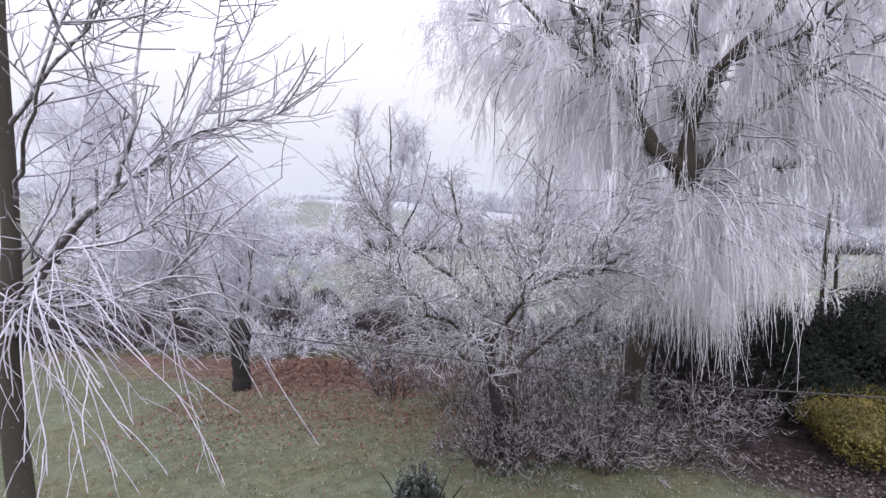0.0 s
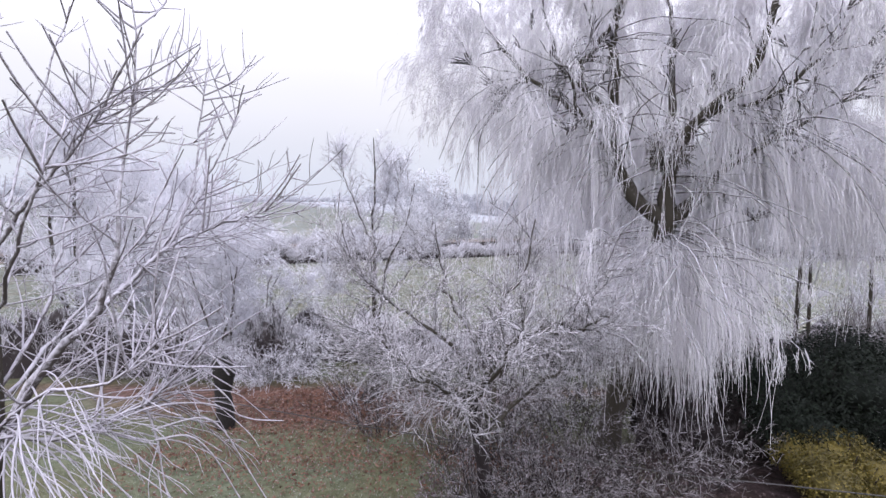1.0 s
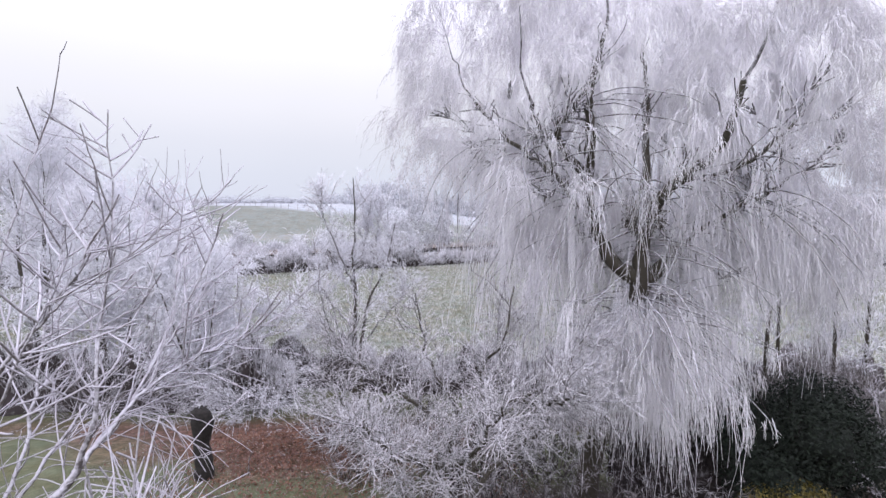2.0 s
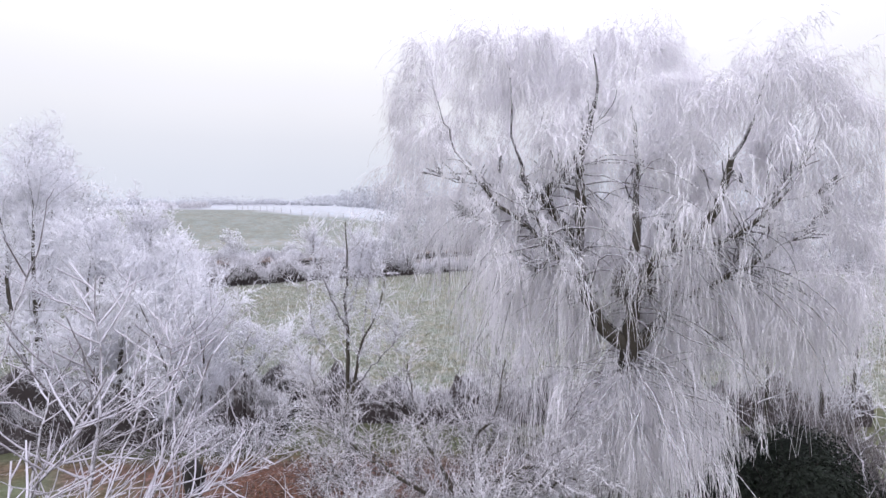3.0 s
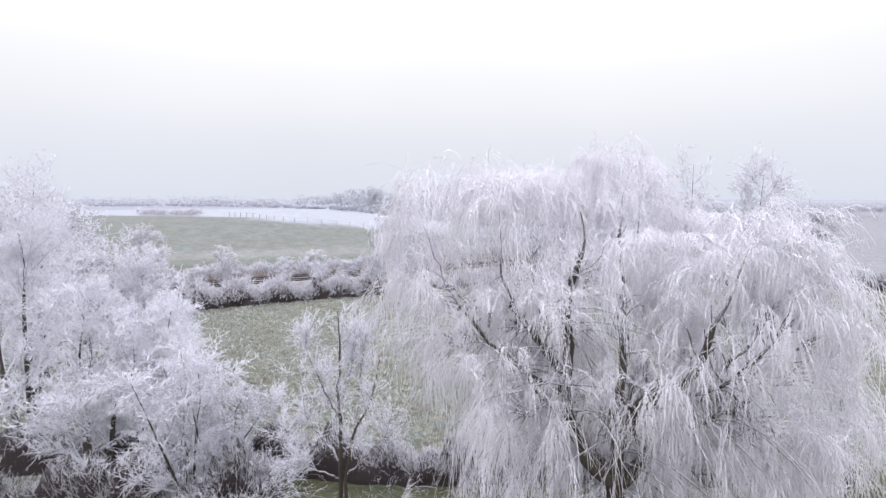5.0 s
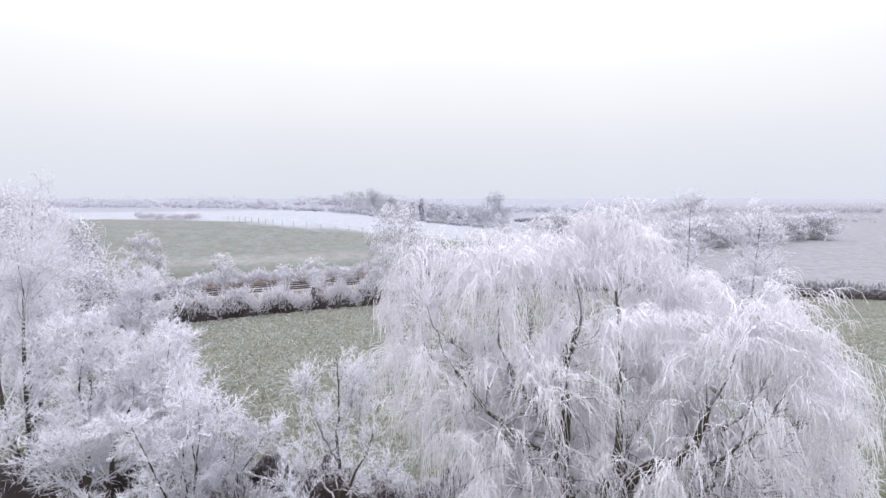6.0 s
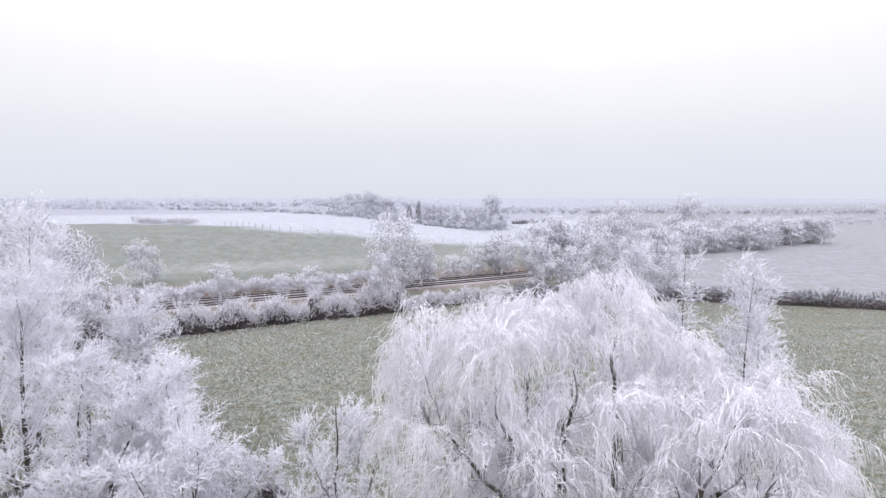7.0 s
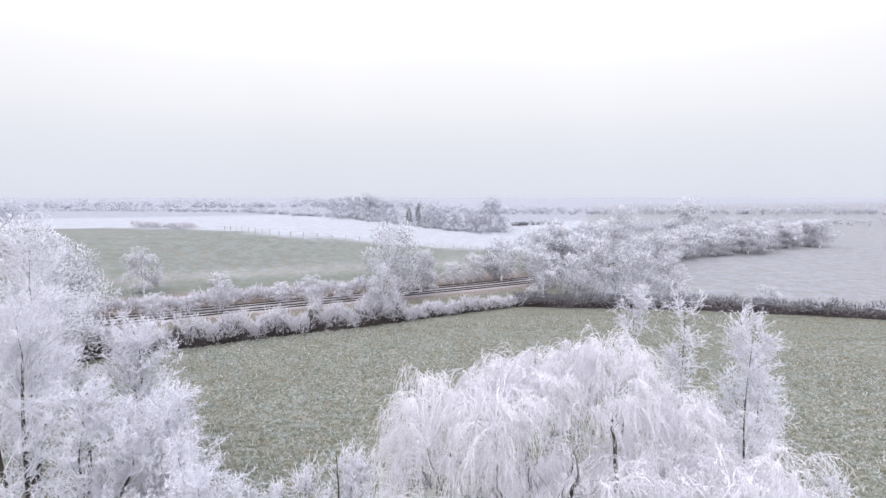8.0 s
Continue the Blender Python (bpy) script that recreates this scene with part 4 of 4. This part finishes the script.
def hedge(name, line, width, height, twigs, seed, label, mat, r, twig_len, core=True, group="", uneven=0.95, top=False, coremat=None):
    """A hedge along a line: a dark lumpy core with twigs that stand out of it all round."""
    rng = np.random.default_rng(seed)
    P = curve_points([(x, y, gz(x, y)) for x, y in line], 60)
    base = P[0].copy()
    ob = thing(name, base, label, "hedge", group)
    P = P - base
    T = unit(np.gradient(P, axis=0))
    N = unit(np.cross(T, (0, 0, 1)))
    along = np.array([noise.noise((p[0] * 0.8 + seed, p[1] * 0.8, 2.0)) + 0.6 * noise.noise((p[0] * 1.9, p[1] * 1.9, seed)) for p in P])
    tall = np.clip(1.0 + uneven * along, 0.4, 1.9)
    if core:
        # one solid dark body fills the hedge behind its twigs
        a = np.linspace(0, np.pi, 11)
        lob = 1 + 0.16 * rng.normal(0, 1, (60, 11))
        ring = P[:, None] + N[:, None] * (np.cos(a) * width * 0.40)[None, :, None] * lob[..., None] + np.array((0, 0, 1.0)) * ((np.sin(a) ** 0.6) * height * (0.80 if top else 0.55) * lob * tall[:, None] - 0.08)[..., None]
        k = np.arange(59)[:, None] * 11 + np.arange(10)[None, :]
        part("core", Geo().add(ring, np.stack([k, k + 11, k + 12, k + 1], -1)), coremat or M_HEDGEDARK, ob, "solid dark core of the hedge")
    u = rng.uniform(0, 58.99, twigs)
    k = u.astype(int)
    fr = (u - k)[:, None]
    c, nn = P[k] * (1 - fr) + P[k + 1] * fr, N[k]
    a = rng.uniform(0.7, np.pi - 0.7, twigs) if top else rng.uniform(0.15, np.pi - 0.15, twigs)
    out = nn * (np.cos(a) * width * 0.42)[:, None] + np.array((0, 0, 1.0)) * (np.sin(a) ** 0.6 * height * 0.74 * tall[k] * rng.uniform(0.75, 1.1, twigs))[:, None]
    s = c + out + rng.normal(0, 0.05, (twigs, 3)) * width
    d = unit(out) + rng.normal(0, 0.45, (twigs, 3)) + (0, 0, 0.5)
    B = grow(rng, s, d, rng.uniform(*twig_len, twigs), 2, 0.18, (0, 0, -0.03))
    g = tubes(Geo(), B, taper(r * rng.uniform(0.7, 1.3, twigs), r * 0.5, 3), 3)
    s, d, _ = shoots(rng, B, twigs, 0.2, 1.0, 0.8)
    spikes(g, s, d, rng.uniform(0.3, 0.8, twigs) * twig_len[0], r * rng.uniform(0.6, 1.0, twigs))
    tagged(part("frosted_growth", g, mat, ob), kind="stuff")
    return ob


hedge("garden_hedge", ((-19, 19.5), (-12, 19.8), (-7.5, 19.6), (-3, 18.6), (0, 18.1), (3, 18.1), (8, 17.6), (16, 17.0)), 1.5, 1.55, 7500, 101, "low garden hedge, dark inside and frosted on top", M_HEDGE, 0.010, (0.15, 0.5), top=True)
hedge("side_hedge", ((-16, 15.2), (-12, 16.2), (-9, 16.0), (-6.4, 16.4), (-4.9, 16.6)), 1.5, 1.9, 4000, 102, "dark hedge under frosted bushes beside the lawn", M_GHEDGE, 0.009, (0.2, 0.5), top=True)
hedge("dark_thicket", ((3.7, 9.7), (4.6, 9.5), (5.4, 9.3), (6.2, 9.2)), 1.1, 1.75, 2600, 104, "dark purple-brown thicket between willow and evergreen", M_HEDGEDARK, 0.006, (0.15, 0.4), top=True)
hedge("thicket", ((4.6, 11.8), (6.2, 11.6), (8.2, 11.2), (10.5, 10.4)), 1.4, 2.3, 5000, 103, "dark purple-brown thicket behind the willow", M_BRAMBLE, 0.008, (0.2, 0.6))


def leafy_bush(name, at, rx, ry, top, leaves, size, seed, label, mat, lumps=9, stemmat=None):
    rng = np.random.default_rng(seed)
    z0 = gz(*at)
    bush = thing(name, (at[0], at[1], z0), label, "shrub")
    h = top - z0
    c = np.stack([rng.uniform(-0.62, 0.62, lumps) * rx, rng.uniform(-0.62, 0.62, lumps) * ry, rng.uniform(0.25, 0.72, lumps) * h], 1)
    c[0] = (0, 0, 0.42 * h)
    rad = np.stack([np.full(lumps, rx), np.full(lumps, ry), np.full(lumps, h * 0.55)], 1) * rng.uniform(0.36, 0.52, (lumps, 1))
    rad[0] *= 1.7
    k = rng.integers(0, lumps, leaves)
    q = unit(rng.normal(0, 1, (leaves, 3)))
    p = c[k] + q * rad[k] * rng.uniform(0.7, 1.15, (leaves, 1))
    p[:, 2] = np.clip(p[:, 2], 0.02, h)
    leaf = leaf_cloud(Geo(), rng, p, q + (0, 0, 0.3), size)
    part("foliage", leaf, mat, bush, smooth=False)
    a = rng.uniform(0, 6.283, 26)
    S = grow(rng, np.zeros((26, 3)), np.stack([np.cos(a) * 0.6 * rx / h, np.sin(a) * 0.6 * ry / h, np.ones(26)], 1), h * 0.85, 7, 0.12)
    tagged(part("stemwork", tubes(Geo(), S, taper(np.full(26, 0.022), 0.006, 8), 5), M_HEDGEDARK, bush), kind="stuff")
    inner = Geo()
    ua, va = np.meshgrid(np.linspace(0, 2 * np.pi, 17), np.linspace(0, np.pi, 10))
    for i in range(lumps):
        v = np.stack([np.cos(ua) * np.sin(va), np.sin(ua) * np.sin(va), np.cos(va)], -1) * rad[i] * 0.54 * (1 + 0.1 * rng.normal(0, 1, ua.shape)[..., None]) + c[i]
        v[..., 2] = np.maximum(v[..., 2], 0.0)
        kk = np.arange(9)[:, None] * 17 + np.arange(16)[None, :]
        inner.add(v, np.stack([kk, kk + 17, kk + 18, kk + 1], -1))
    part("inner_foliage", inner, mat, bush, "dense inner foliage")
    return bush


leafy_bush("evergreen_bush", (6.95, 8.6), 2.0, 1.5, 5.3, 42000, 0.035, 111, "big dark green evergreen bush beside the willow", M_EVERGREEN, 14)
leafy_bush("golden_bush", (5.85, 7.05), 0.8, 0.8, 3.9, 36000, 0.021, 112, "rounded golden yellow-green evergreen shrub", M_GOLD, 22)
leafy_bush("small_evergreen", (-0.55, 4.45), 0.26, 0.24, 4.02, 1500, 0.022, 113, "small dark evergreen shrub with frosted leaf edges", M_HOLLY, 7)

# old stump on the lawn
rng = np.random.default_rng(120)
sx, sy = -5.1, 10.25
stump = thing("tree_stump", (sx, sy, gz(sx, sy)), "tall dark rotten tree stump standing on the lawn", "stump")
g, _ = limb_geo(((0, 0, -0.05), (0.02, 0, 0.35), (-0.02, 0, 0.8), (0.03, 0.02, 1.2)), 0.21, 0.15, 12, 12, 0.08, 4)
part("stem", g, M_STUMP, stump)
a = np.linspace(0, 2 * np.pi, 15)[:-1]
lev = np.array(((0.15, 0.85), (0.2, 1.05), (0.235, 1.3), (0.2, 1.5), (0.11, 1.6), (0.01, 1.56)))
ring = np.stack([np.stack([r * np.cos(a) * (1 + 0.14 * rng.normal(0, 1, 14)), r * np.sin(a) * (1 + 0.14 * rng.normal(0, 1, 14)), np.full(14, z) + 0.03 * rng.normal(0, 1, 14)], 1) for r, z in lev])
k = np.arange(5)[:, None] * 14 + np.arange(14)[None, :]
kn = np.arange(5)[:, None] * 14 + (np.arange(14)[None, :] + 1) % 14
part("burr", Geo().add(ring, np.stack([k, kn, kn + 14, k + 14], -1)), M_STUMP, stump, "swollen dark head")

# a line strung across the garden
P = curve_points(((-3.4, 5.52, 5.02), (-1.2, 4.86, 4.97), (1.7, 4.0, 4.97), (2.7, 3.7, 5.02), (4.6, 3.14, 5.12)), 30)
tagged(part("clothes_line", tubes(Geo(), P[None], 0.0055, 5), M_WIRE), "thin dark line strung across the garden", "line")

# fallen leaves and grass
def scatter_leaves(name, label, mat, count, seed, where, size):
    rng = np.random.default_rng(seed)
    x, y = where(rng, count)
    p = np.stack([x, y, ground_z(x, y) + rng.uniform(0.015, 0.06, len(x))], 1)
    tagged(part(name, leaf_cloud(Geo(), rng, p, np.tile((0, 0, 1.3), (len(x), 1)), size), mat, smooth=False), label, "leaves", kind="stuff")


def under_shrubs(r, c):
    x = r.uniform(-0.6, 6.0, c)
    return x, r.normal(7.45, 0.4, c) - 0.4 * np.maximum(x - 2.6, 0)


scatter_leaves("fallen_leaves", "red-brown fallen leaves lying thick by the hedge", M_LEAF, 9000, 131, lambda r, c: (r.normal(-3.6, 1.3, c), r.normal(12.2, 1.1, c)), 0.04)
scatter_leaves("scattered_leaves", "brown leaves strewn over the lawn", M_LEAF, 9000, 132, lambda r, c: (r.uniform(-6, 2.0, c), 9.0 + np.abs(r.normal(0, 1.3, c)) * r.choice((-0.9, 1.6), c)), 0.032)
scatter_leaves("pale_leaves", "pale frosted leaves under the shrubs", M_LEAFPALE, 3000, 133, under_shrubs, 0.034)


def blades(name, label, mat, count, seed, x0, x1, y0, y1, size, width, power=1.0):
    rng = np.random.default_rng(seed)
    x, y = rng.uniform(x0, x1, count), y0 + (y1 - y0) * rng.random(count) ** power
    p = np.stack([x, y, ground_z(x, y) - 0.01], 1)
    a = rng.uniform(0, 6.283, count)
    side = np.stack([np.cos(a), np.sin(a), np.zeros(count)], 1) * width
    tip = np.stack([rng.normal(0, 0.5, count), rng.normal(0, 0.5, count), np.ones(count)], 1) * size * rng.uniform(0.5, 1.3, (count, 1))
    v = np.stack([p - side, p + side, p + tip + side * 0.25, p + tip - side * 0.25], 1)
    tagged(part(name, Geo().add(v, np.arange(4 * count).reshape(-1, 4)), mat, smooth=False), label, "grass", kind="stuff")


blades("lawn_grass", "short frosted lawn grass", M_GRASS, 26000, 141, -8, 4, 5.0, 12.5, 0.05, 0.006)
blades("meadow_tufts", "frosted tufts of meadow grass", M_TUFT, 42000, 142, -26, 40, 19.5, 62, 0.16, 0.045, 1.3)

# ---- railway ----
RN = np.array((-RAIL_DIR[1], RAIL_DIR[0]))
R0, R1 = -60.0, 120.0


def rail_point(u, off, z):
    q = RAIL_AT + RAIL_DIR * u + RN * (off + 0.0042 * max(0.0, u - 48.0) ** 2)
    return (q[0], q[1], z)


def strip(profile, u0, u1):
    """A long body along the railway with that profile of (offset, height)."""
    m = len(profile)
    us = np.linspace(u0, u1, 46)
    v = [rail_point(u, o, z) for u in us for o, z in profile]
    f = [(k * m + i, k * m + (i + 1) % m, k * m + m + (i + 1) % m, k * m + m + i) for k in range(45) for i in range(m)]
    return Geo().add(v, f)


bed = part("ballast_bed", strip(((-3.6, 0.0), (-3.0, 0.36), (3.0, 0.36), (3.6, 0.0)), R0, R1), M_BALLAST, smooth=False)
tagged(bed, "grey stone ballast bed of the railway with frost", "ballast", kind="structure")
for mid in (-1.7, 1.7):
    track = thing("railway_track", (0, 0, 0), "railway track with dark rails on frosted sleepers", "railway track", "railway tracks")
    for off in (-0.72, 0.72):
        o = mid + off
        part("rail", strip(((o - 0.07, 0.40), (o - 0.02, 0.43), (o - 0.035, 0.53), (o - 0.035, 0.56), (o + 0.035, 0.56), (o + 0.035, 0.53), (o + 0.02, 0.43), (o + 0.07, 0.40)), R0, R1), M_RAIL, track, smooth=False)
    g = Geo()
    for u in np.arange(R0, R1, 0.7):
        q = [rail_point(u + a, mid + b, z) for z in (0.34, 0.41) for a, b in ((-0.13, -1.3), (0.13, -1.3), (0.13, 1.3), (-0.13, 1.3))]
        g.add(q, ((4, 5, 6, 7), (0, 1, 5, 4), (1, 2, 6, 5), (2, 3, 7, 6), (3, 0, 4, 7)))
    tagged(part("sleeper_row", g, M_SLEEPER, track, smooth=False), kind="stuff")

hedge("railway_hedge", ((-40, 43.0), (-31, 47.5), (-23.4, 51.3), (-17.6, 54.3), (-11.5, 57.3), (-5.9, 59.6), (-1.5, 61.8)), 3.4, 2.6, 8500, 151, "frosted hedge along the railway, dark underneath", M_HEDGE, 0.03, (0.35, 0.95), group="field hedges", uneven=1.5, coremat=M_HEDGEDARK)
hedge("railway_hedge", ((-1.5, 61.8), (2.5, 64.0), (7.0, 66.0), (15.5, 69.6)), 2.4, 1.3, 4000, 152, "low frosted hedge along the railway", M_HEDGE, 0.03, (0.3, 0.7), group="field hedges")
hedge("field_hedge", ((14, 69.5), (22, 68.2), (30, 67.0), (40, 65.4), (50, 62.4), (60, 58.5), (80, 50), (110, 37)), 3.0, 2.0, 5200, 153, "dark cut field hedge with a little frost on top", M_FARDARK, 0.03, (0.3, 0.7), group="field hedges", uneven=0.25)
hedge("trackside_scrub", ((-58, 60), (-48, 65), (-38, 70.0), (-30, 73.5), (-22, 77.0), (-14, 80), (-6, 84)), 3.6, 1.1, 6000, 154, "low frosted scrub beside the railway", M_FAR, 0.04, (0.4, 1.1), core=False, group="field hedges", uneven=1.5)

# ---- trees across the fields ----
def puffs(geo, rng, centres, radii, per, r, length):
    """Rounded masses of short frosted twigs that point outwards."""
    k = np.repeat(np.arange(len(centres)), per)
    q = unit(rng.normal(0, 1, (len(k), 3)) + (0, 0, 0.3))
    s = centres[k] + q * radii[k] * rng.uniform(0.2, 1.0, (len(k), 1)) ** 0.6
    d = unit(q + rng.normal(0, 0.7, q.shape) + (0, 0, 0.2))
    return spikes(geo, s, d, length * rng.uniform(0.4, 1.2, len(k)), r * rng.uniform(0.7, 1.3, len(k)))


def puff_tree(name, label, seed, lumps, wide, mat):
    """A field tree ten metres high: dark stem, limbs and a crown of rounded frosted masses down to the ground."""
    rng = np.random.default_rng(seed)
    tree = thing(name, (0, 0, 0), label, "tree", "field trees")
    g, P = limb_geo(((0, 0, -0.2), (0.1, 0, 2.5), (-0.1, 0.1, 5), (0.1, 0, 8.6)), 0.2, 0.04, 10, 7, 0.08, seed)
    part("trunk", g, M_HEDGE, tree)
    s, d, _ = shoots(rng, P[None], 16, 0.12, 0.95, 0.8)
    L = grow(rng, s, d + (0, 0, 0.3), rng.uniform(1.5, 3.2, 16), 5, 0.15)
    tagged(part("branchwork", tubes(Geo(), L, taper(np.full(16, 0.08), 0.03, 6), 4), M_HEDGE, tree), kind="stuff")
    z = rng.uniform(0.10, 0.90, lumps)
    a = rng.uniform(0, 6.283, lumps)
    rr = wide * np.sqrt(np.clip(1 - ((z - 0.42) / 0.52) ** 2, 0.05, 1)) * np.sqrt(rng.uniform(0.15, 1, lumps))
    c = np.stack([rr * np.cos(a), rr * np.sin(a), z * 10], 1)
    rad = np.repeat(rng.uniform(0.9, 1.55, (lumps, 1)), 3, 1)
    tagged(part("crown", puffs(Geo(), rng, c, rad, 108, 0.054, 0.42), mat, tree), kind="stuff")
    return tree


SHAPES = ((201, 34, 3.1), (202, 28, 2.5), (203, 38, 3.5), (204, 34, 3.3))
FIELD_LOOKS = {
    "white": ("field_tree", "field tree rounded and white with frost", M_FAR),
    "dark": ("dark_field_tree", "dark bare field tree with little frost", M_FARDARK),
    "pale": ("distant_tree", "distant frosted tree with mist put into its colour", M_HAZE),
}
MADE = {}


def far_tree(kind, x, y, height, wide=1.0, look_of="white"):
    name, label, mat = FIELD_LOOKS[look_of]
    seed, lumps, w = SHAPES[kind]
    s = height / 10.0
    m = Matrix.LocRotScale((x, y, gz(x, y) - 0.1), Euler((0, 0, (x * 7.3 + y * 3.1) % 6.283)), None)
    if (kind, look_of) not in MADE:
        ob = MADE[kind, look_of] = puff_tree(name, label, seed, lumps, w, mat)
        ob.matrix_basis = m
    else:
        ob = copy_thing(MADE[kind, look_of], m)
    ob.scale = (s * wide, s * wide, s)
    return ob


PLANTED = (
    (2, -43.4, 79.9, 7.4, 1.0), (0, -3.6, 74.0, 12.8, 1.0), (1, -4.3, 60.8, 7.4, 0.95), (3, 0.8, 78.0, 7.5, 1.0), (1, -26.6, 67.4, 5.6, 1.25), (3, -15.0, 71.5, 4.4, 1.3), (3, -19.5, 72, 3.4, 1.4), (3, -33.5, 64.5, 3.4, 1.7), (3, -30.3, 66.5, 2.6, 1.7), (3, -11.0, 74.5, 2.6, 1.8),
)
PLANTED += (
    (3, 6.5, 86, 4.2, 1.5), (3, 10.5, 89, 5.4, 1.4), (0, 15.5, 88, 9.0, 1.0), (2, 19.4, 74.0, 8.2, 1.1), (0, 24.5, 73.0, 7.6, 1.2), (2, 29.0, 73.5, 9.0, 1.0), (3, 33.0, 71.0, 7.8, 1.1), (1, 37.0, 69.5, 7.2, 1.3), (3, 50, 67, 3.0, 1.8),
)
PLANTED += (
    (2, 30, 104, 10.5, 1.2), (0, 38, 106, 11, 1.2), (2, 24, 98, 9.5, 1.1), (1, 45, 112, 10.5, 1.3), (3, 34, 96, 8.5, 1.2), (0, 55.5, 131, 14, 1.0), (2, 78, 138, 15, 1.0), (2, 52, 102, 8.5, 1.3), (3, 43, 94, 8.0, 1.2), (3, 22, 84, 6, 1.3), (3, 27, 82, 6, 1.3),
)
for kind, x, y, h, w in PLANTED:
    far_tree(kind, x, y, h, w)
for kind, x, y, h, w in ((1, 1.0, 200, 9.5, 0.5), (1, -2.8, 199, 7.5, 0.6), (0, 14.5, 92, 6.5, 1.1), (2, 27, 92, 7.5, 1.0), (1, 1.5, 84, 5.5, 1.2), (3, 30, 95, 6, 1.2)):
    far_tree(kind, x, y, h, w, "dark")
rng = np.random.default_rng(77)
for i in range(26):          # belt along the far edge of the pale field
    f = i / 25
    far_tree(i % 4, 58 + 68 * f + rng.normal(0, 2), 112 + 38 * f + rng.normal(0, 3), rng.uniform(6.0, 9.0), 1.45)


def far_wood(label, line, depth, height, count, seed, r, mat):
    """Woods too far to tell the trees apart."""
    rng = np.random.default_rng(seed)
    P = curve_points([(x, y, 0) for x, y in line], 240)
    k = rng.integers(0, 240, count)
    c = P[k] + np.stack([rng.normal(0, depth, count), rng.normal(0, depth, count), np.zeros(count)], 1)
    h = height * rng.uniform(0.35, 1.0, count) * (0.75 + 0.35 * np.sin(k * 0.18 + seed) * np.sin(k * 0.07))
    c[:, 2] = ground_z(c[:, 0], c[:, 1]) + h * 0.5
    rad = np.stack([h * 0.6, h * 0.6, h * 0.5], 1)
    tagged(part("distant_wood", puffs(Geo(), rng, c, rad, 34, r * 0.66, height * 0.13), mat), label, "wood", kind="stuff")


# the mist over the farthest woods is only in the M_HAZE colour
far_wood("distant frosted hedgerow trees, paled for haze", ((-330, 330), (-212, 306), (-150, 285), (-99, 266), (-60, 232), (-30, 200), (0, 196), (28, 190)), 3.0, 4.2, 420, 301, 0.2, M_HAZE)
far_wood("distant frosted wood, greyed for haze", ((-40, 215), (-20, 208), (5, 204), (25, 205), (34, 210)), 4.0, 8.0, 170, 302, 0.2, M_HAZE)
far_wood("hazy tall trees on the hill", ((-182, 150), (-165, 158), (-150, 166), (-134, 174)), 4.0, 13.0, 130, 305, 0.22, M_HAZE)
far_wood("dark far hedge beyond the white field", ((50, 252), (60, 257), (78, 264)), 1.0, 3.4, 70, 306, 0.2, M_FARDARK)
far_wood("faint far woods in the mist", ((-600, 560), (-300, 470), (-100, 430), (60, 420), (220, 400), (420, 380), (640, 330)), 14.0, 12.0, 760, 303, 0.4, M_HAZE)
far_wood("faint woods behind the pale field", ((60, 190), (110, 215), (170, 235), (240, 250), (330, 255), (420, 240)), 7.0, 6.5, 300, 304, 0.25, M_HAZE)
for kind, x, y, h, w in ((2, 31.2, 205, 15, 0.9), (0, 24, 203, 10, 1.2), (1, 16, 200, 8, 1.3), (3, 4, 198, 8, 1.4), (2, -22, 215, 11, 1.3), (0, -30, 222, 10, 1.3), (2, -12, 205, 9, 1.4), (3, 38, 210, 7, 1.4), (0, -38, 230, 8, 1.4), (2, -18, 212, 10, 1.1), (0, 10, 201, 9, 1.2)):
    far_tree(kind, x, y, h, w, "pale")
for kind, x, y, h, w in ((2, -27, 38.5, 8.0, 1.0), (0, -33, 47, 11.5, 0.95), (2, -39.5, 53, 13.0, 0.95), (2, -46, 60, 13.0, 1.0), (0, -39, 56.5, 10.0, 1.0)):
    far_tree(kind, x, y, h, w)

for line, seed in ((((-77.5, 140.2), (-73, 138.6), (-69.0, 137.3)), 161), (((-66.3, 134.9), (-61.5, 132.8), (-57, 130.6)), 162)):
    hedge("hill_hedge", line, 2.2, 1.2, 900, seed, "short dark hedge on the brow of the hill", M_HEDGE, 0.035, (0.5, 1.1), core=False, group="field hedges", uneven=1.3)

# ---- fence on the hill ----
fence = thing("field_fence", (0, 0, 0), "thin post and wire fence across the frosted fields", "fence")
FP = [(p[0], p[1]) for p in curve_points(((-48, 126.5, 0), (-41, 123.8, 0), (-32.7, 122.7, 0), (-19.4, 125.1, 0), (-5.3, 128.1, 0), (9.6, 131.7, 0), (18.8, 132.5, 0)), 26)]
for x, y in FP:
    z = gz(x, y)
    part("post", Geo().add([(x + a, y + b, z + c) for c in (0, 1.25) for a, b in ((-0.045, -0.045), (0.045, -0.045), (0.045, 0.045), (-0.045, 0.045))],
                           ((4, 5, 6, 7), (0, 1, 5, 4), (1, 2, 6, 5), (2, 3, 7, 6), (3, 0, 4, 7))), M_POST, fence, smooth=False)
for h in (0.6, 1.15):
    part("wire", tubes(Geo(), np.array([[(x, y, gz(x, y) + h) for x, y in FP]]), 0.012, 3), M_POST, fence)
